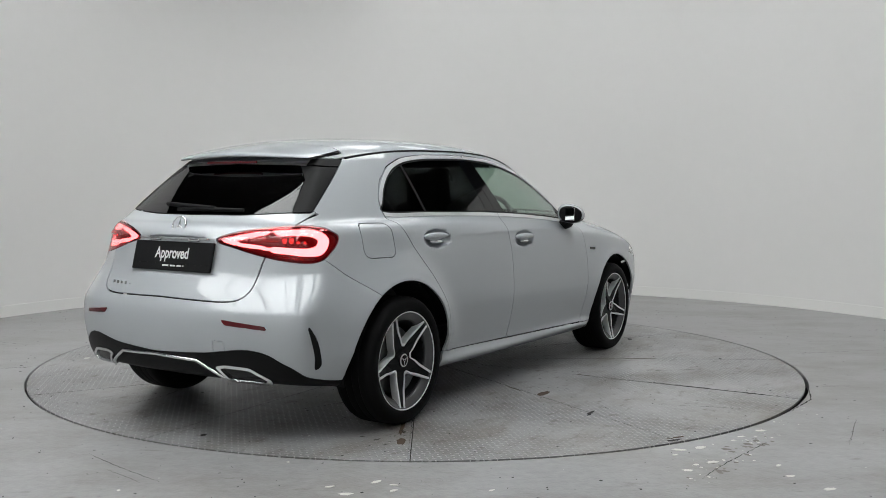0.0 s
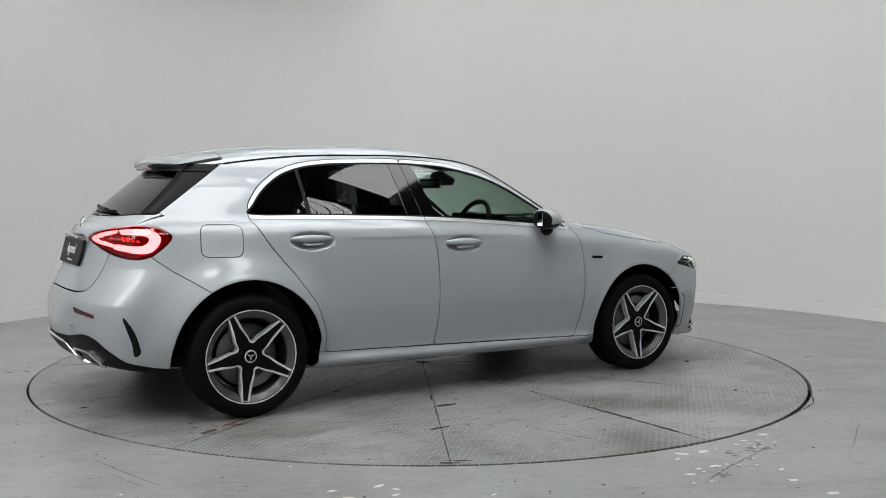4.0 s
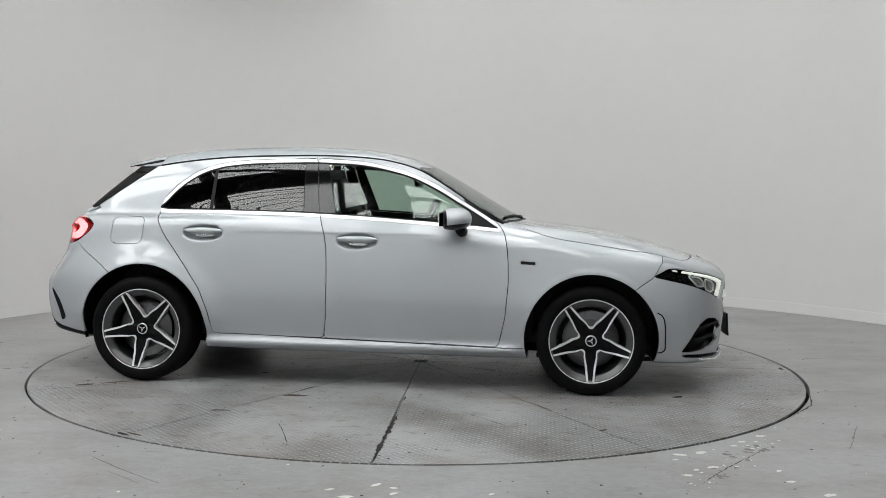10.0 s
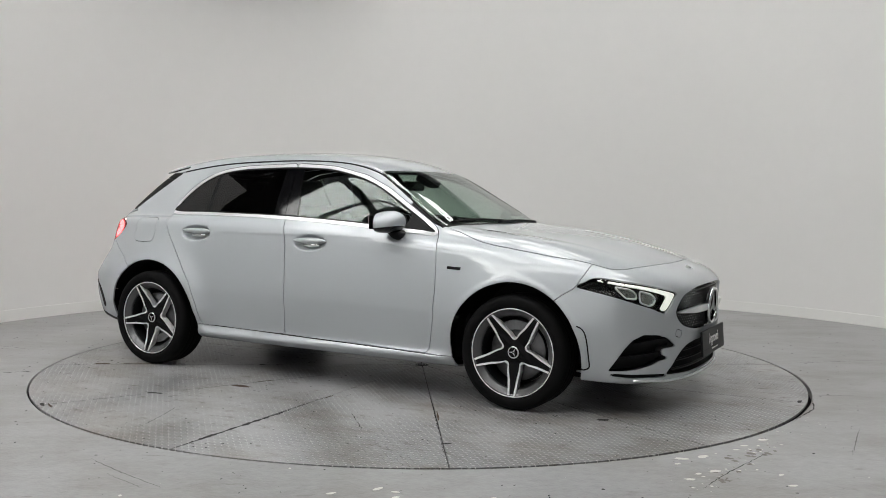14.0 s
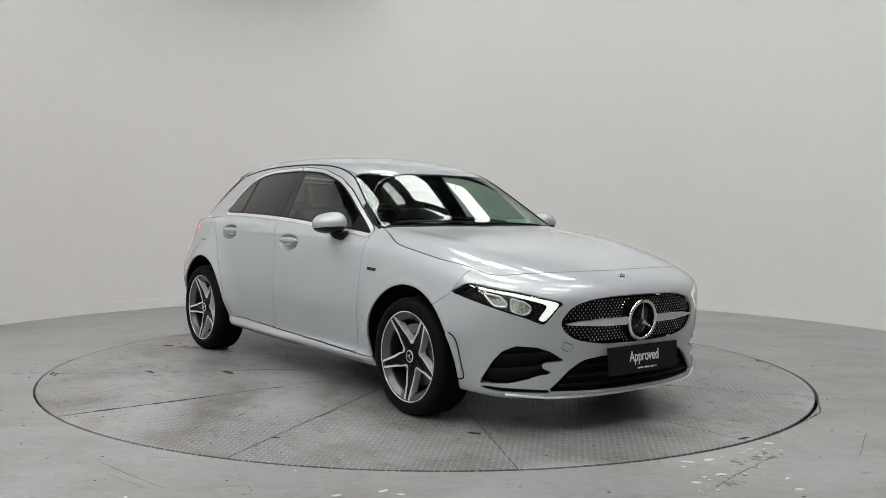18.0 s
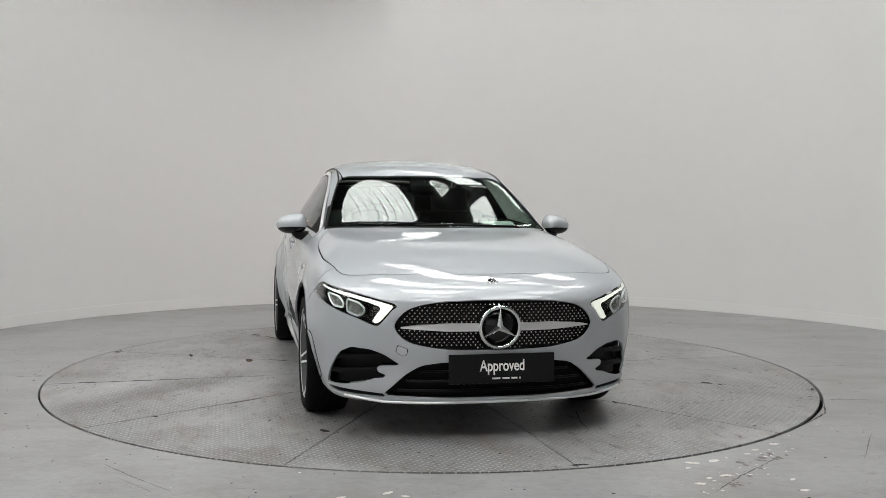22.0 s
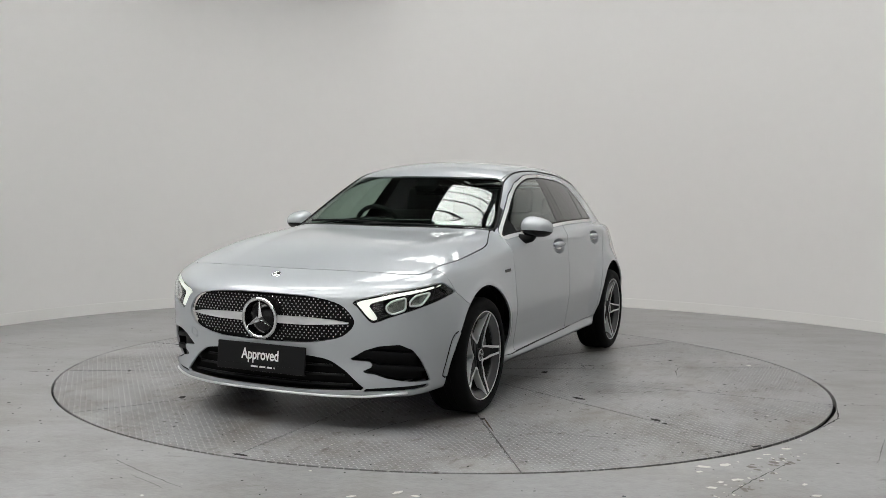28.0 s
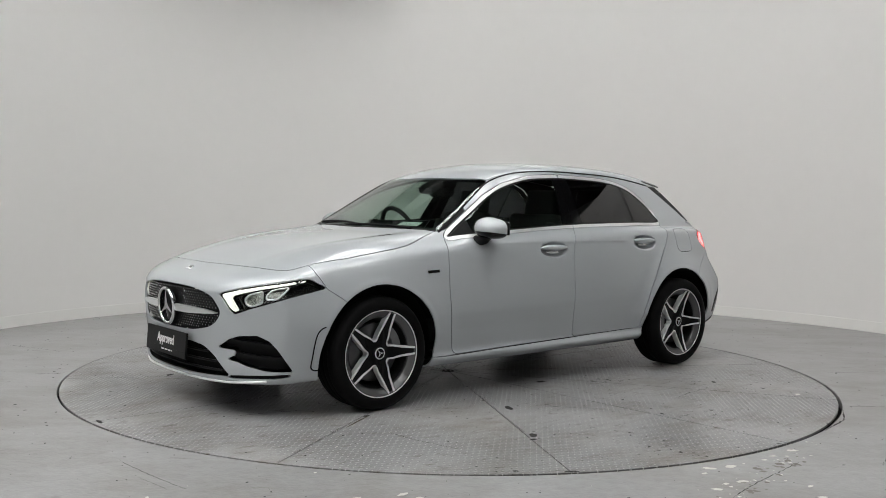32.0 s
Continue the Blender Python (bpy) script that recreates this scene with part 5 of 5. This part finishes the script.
def star(inset=0.0):
    """The outline of the five arms, anticlockwise."""
    pts = []
    for k in range(5):
        a = radians(72 * k)
        c, s = math.cos(a), math.sin(a)
        for r, v in ((.100, -.0395 + inset * .8), (.150, -.0315 + inset), (.2405, -.0225 + inset), (.2405, .0225 - inset), (.150, .0315 - inset), (.100, .0395 - inset * .8)):
            pts.append((r * c - v * s, r * s + v * c))
        b = a + radians(36)
        for d in (-9, 0, 9):
            r = (.079 if d == 0 else .083) - inset
            pts.append((r * math.cos(b + radians(d)), r * math.sin(b + radians(d))))
    return pts


def dished(r):
    return .072 + .035 * (r / .2405) ** 2


def build_wheel():
    rim = revolve([(.245, .100), (.243, .106), (.236, .107), (.232, .103), (.208, .084), (.198, .070), (.206, .070), (.236, .088)], 72, OUT, True)
    wheel = part("wheel", rim, ALLOY, car, "grey alloy wheel with five bright-edged double spokes", True)
    prof = [(.238, -.098), (.246, -.110), (.266, -.1165), (.288, -.1165), (.303, -.109), (.3125, -.096)]
    tread = []
    for y in (-.062, -.021, .021, .062):
        tread += [(.3180, y - .019), (.3185, y - .016), (.3185, y + .016), (.3180, y + .019), (.311, y + .0195), (.311, y + .0215)]
    ring = prof + tread[:-2] + [(r, -y) for r, y in reversed(prof)]
    part("tyre", revolve(ring, 96, OUT), RUBBER, wheel, "black low-profile tyre", True)
    # barrel and wheel_back are black, for the shade deep behind the spokes
    part("barrel", revolve([(.200, .074), (.190, .05), (.186, -.09), (.235, -.105), (.245, -.10)], 64, OUT), BLACK, wheel, "wheel barrel, black for the shade behind the spokes", True)
    bright = revolve([(.2460, .1068), (.2445, .1092), (.2405, .1094), (.239, .1065)], 96, OUT, True)
    part("rim_edge", bright, POLISHED, wheel, smooth=True)
    body = bmesh.new()
    o = star(0.004)
    hi = [body.verts.new(OUT @ Vector((x, y, dished(math.hypot(x, y)) - .004))) for x, y in o]
    lo = [body.verts.new(OUT @ Vector((x, y, dished(math.hypot(x, y)) - .035))) for x, y in o]
    body.faces.new(hi)
    for i in range(len(o)):
        j = (i + 1) % len(o)
        body.faces.new((lo[i], lo[j], hi[j], hi[i]))
    part("spoke_star", body, DARK_ALLOY, wheel, "dark inner faces of the spokes")
    a, b = star(0.0), star(0.0115)
    for k in range(5):
        bm = bmesh.new()
        idx = [(9 * k + 3 + i) % 45 for i in range(9)]     # from one arm's far edge over the notch to the next arm's near edge
        rows = []
        for i in idx:
            (x0, y0), (x1, y1) = a[i], b[i]
            h0, h1 = dished(math.hypot(x0, y0)), dished(math.hypot(x1, y1))
            rows.append([bm.verts.new(OUT @ Vector(p)) for p in ((x0, y0, h0 - .04), (x0, y0, h0 - .0015), (x0 * .985 + x1 * .015, y0 * .985 + y1 * .015, h0), (x1, y1, h1), (x1, y1, h1 - .010))])
        for p, q in zip(rows, rows[1:]):
            for i in range(4):
                bm.faces.new((p[i], q[i], q[i + 1], p[i + 1]))
        part("spoke_edge", bm, POLISHED, wheel, "bright turned spoke edge")
    capr = revolve([(.0005, .090), (.030, .089), (.036, .085), (.038, .06)], 32, OUT)
    hub = part("centre_cap", capr, DARK_ALLOY, wheel, "dark centre cap with a light emblem", True)
    part("cap_ring", revolve([(.0335, .0872), (.030, .0905), (.027, .0905), (.027, .088)], 32, OUT), SATIN, hub, smooth=True)
    arms = bmesh.new()
    for k in range(3):
        an = radians(90 + 120 * k)
        v = [arms.verts.new(OUT @ Vector(p)) for p in ((.026 * math.cos(an), -.026 * math.sin(an), .0905), (.006 * math.cos(an + 1), -.006 * math.sin(an + 1), .091), (.006 * math.cos(an - 1), -.006 * math.sin(an - 1), .091))]
        arms.faces.new(v)
    part("cap_mark", arms, SATIN, hub)
    for k in range(5):
        an = radians(72 * k + 36)
        part("wheel_bolt", revolve([(.0005, .07), (.009, .069), (.011, .05)], 10, OUT @ pose(.056 * math.cos(an), .056 * math.sin(an), -.004)), GLOSS_BLACK, wheel)
    disc = revolve([(.06, .022), (.162, .022), (.164, .020), (.164, .0), (.06, .0)], 48, OUT)
    part("brake_disc", disc, DISC_STEEL, wheel, "grey steel brake disc", True)
    cal = bmesh.new()
    for k in range(9):
        an = radians(150 + 60 * k / 8)
        soft_box(.052, .022, .07, OUT @ pose(.148 * math.cos(an), .148 * math.sin(an), .015, 0, 0, math.degrees(an)), .005, bm=cal)
    part("brake_caliper", cal, material("caliper_grey", (.16, .165, .17), .5, .4, grain=.1), wheel)
    part("wheel_back", revolve([(.0005, -.02), (.178, -.02)], 40, OUT), BLACK, wheel)
    return wheel


wheel = build_wheel()
wheel.matrix_basis = pose(HUB_F, .758, HUB_Z) @ pose(0, 0, 0, 0, 180 + 180 + 36, 0)
for x, y, turn, back in ((HUB_R, .765, 358, 0), (HUB_F, -.758, -90, 180), (HUB_R, -.765, 117, 180)):
    copy_thing(wheel, pose(x, y, HUB_Z, 0, 0, back) @ pose(0, 0, 0, 0, turn + 180, 0))

# ---- below the floor ----
# plain unseen boxes added to deepen the shadow under the car
part("underbody", soft_box(1.85, 1.05, .07, pose(-.05, 0, .195), .03), BLACK, car, "black underbody, tray and added shading box")
part("front_subframe", soft_box(.95, .95, .075, pose(1.52, 0, .180), .03), BLACK, car)
part("rear_subframe", soft_box(.60, .80, .06, pose(-1.30, 0, .245), .03), BLACK, car)

# ---- cabin ----
SEAT = material("black_seat_cover", (0.022, 0.022, 0.024), 0.65, vary=0.1, vary_size=9, grain=0.2, grain_size=200, bump=0.3, bump_size=400)
part("cabin_floor", soft_box(2.75, 1.36, .05, pose(-.30, 0, .30), .01), TRIM, car)
part("bulkhead", soft_box(.04, 1.40, .62, pose(1.00, 0, .62), .01), TRIM, car)
part("boot_back", soft_box(.03, 1.10, .60, pose(-1.86, 0, .68), .01), TRIM, car)
part("parcel_shelf", soft_box(.50, 1.15, .02, pose(-1.58, 0, 1.0), .006), TRIM, car, "black parcel shelf")
dash = bmesh.new()
soft_box(.42, 1.34, .16, pose(.72, 0, .90, 0, 6), .05, 3, dash)
soft_box(.22, 1.30, .30, pose(.62, 0, .72), .05, 3, dash)
soft_box(.35, .26, .35, pose(.42, 0, .55), .04, 3, dash)
part("dashboard", dash, TRIM, car, "black dashboard", True)
part("screen", soft_box(.02, .62, .105, pose(.505, -.20, .985, 0, -12), .006), GLOSS_BLACK, car, "wide black dashboard screen")
for pair in (-1, 1):
    part("door_card", soft_box(1.75, .05, .52, pose(-.10, pair * .725, .68), .02), TRIM, car)


def seat(x, y, w, name="front_seat"):
    base = part(name, soft_box(.50, w, .17, pose(x, y, .50, 0, -8), .05, 3), SEAT, car, "black seat with a tall one-piece back", True)
    part("backrest", soft_box(.14, w * .96, .60, pose(x - .30, y, .80, 0, -20), .055, 3), SEAT, base, smooth=True)
    part("headrest", soft_box(.10, .27, .20, pose(x - .435, y, 1.16, 0, -12), .04, 3), SEAT, base, smooth=True)
    for k in (-1, 1):
        part("bolster", soft_box(.20, .07, .50, pose(x - .27, y + k * (w / 2 - .02), .78, 0, -20), .03, 3), SEAT, base, smooth=True)


seat(.05, .365, .50)
seat(.05, -.365, .50)
bench = part("rear_bench", soft_box(.50, 1.24, .16, pose(-.83, 0, .52, 0, -6), .05, 3), SEAT, car, "black rear bench", True)
part("bench_back", soft_box(.14, 1.22, .56, pose(-1.15, 0, .80, 0, -22), .05, 3), SEAT, bench, smooth=True)
for y in (-.40, 0, .40):
    part("headrest", soft_box(.08, .24, .15 if y else .09, pose(-1.285, y, 1.13 if y else 1.09, 0, -12), .035, 3), SEAT, bench, smooth=True)

# steering wheel, on the car's right
ST = Matrix.Translation((.335, -.365, .955)) @ pose(0, 0, 0, 0, -66, 0)
rim = tube([(.178 * math.cos(a), .178 * math.sin(a), 0) for a in np.linspace(0, 2 * math.pi, 40, endpoint=False)], .016, True, 10)
bmesh.ops.transform(rim, matrix=ST, verts=rim.verts[:])
sw = part("steering_wheel", rim, TRIM, car, "black steering wheel", True)
part("steering_boss", soft_box(.13, .17, .05, ST @ pose(-.01, 0, -.02), .02, 3), TRIM, sw, smooth=True)
for a in (90, 270, 180):
    part("wheel_spoke", soft_box(.13, .035, .018, ST @ pose(0, 0, 0, 0, 0, a) @ pose(.11, 0, -.005), .006), SATIN, sw)
part("steering_column", tube([(.36, -.365, .945), (.60, -.365, .84)], .045, sides=12), TRIM, sw, smooth=True)

# inner mirror, sensor box, sun visors, pillars, stickers
part("sensor_box", soft_box(.12, .14, .05, pose(.34, 0, 1.270, 0, 28), .015), TRIM, car)
part("inner_mirror", soft_box(.03, .24, .065, pose(.235, -.01, 1.235, 0, -8), .015), GLOSS_BLACK, car, "black inner mirror", True)
STICKER = material("paper_sticker", (.62, .66, .64), .6, grain=.05)
for x, y, w, l in ((.835, .40, .20, .05), (.300, -.440, .07, .022)):
    p = onto((x, y, 1.6), (0, 0, -1), .8)
    slope = 30 if x < .5 else 26
    part("sticker", soft_box(l, w, .0012, Matrix.Translation(p - Vector((.006, 0, .014))) @ pose(0, 0, 0, 0, slope, 0), 0), STICKER, car, "small pale windscreen sticker")


def motions():
    """The table turns, and the car on it."""
    turn = spline(*SPIN)
    steps = [0.5 * k for k in range(65)]
    walk(turntable, [(t, pose(0, 0, 0, 0, 0, float(turn(t)))) for t in steps])
    walk(car, [(t, pose(0, 0, 0, 0, 0, float(turn(t))) @ pose(*CAR_SPOT, 0)) for t in steps])


motions()
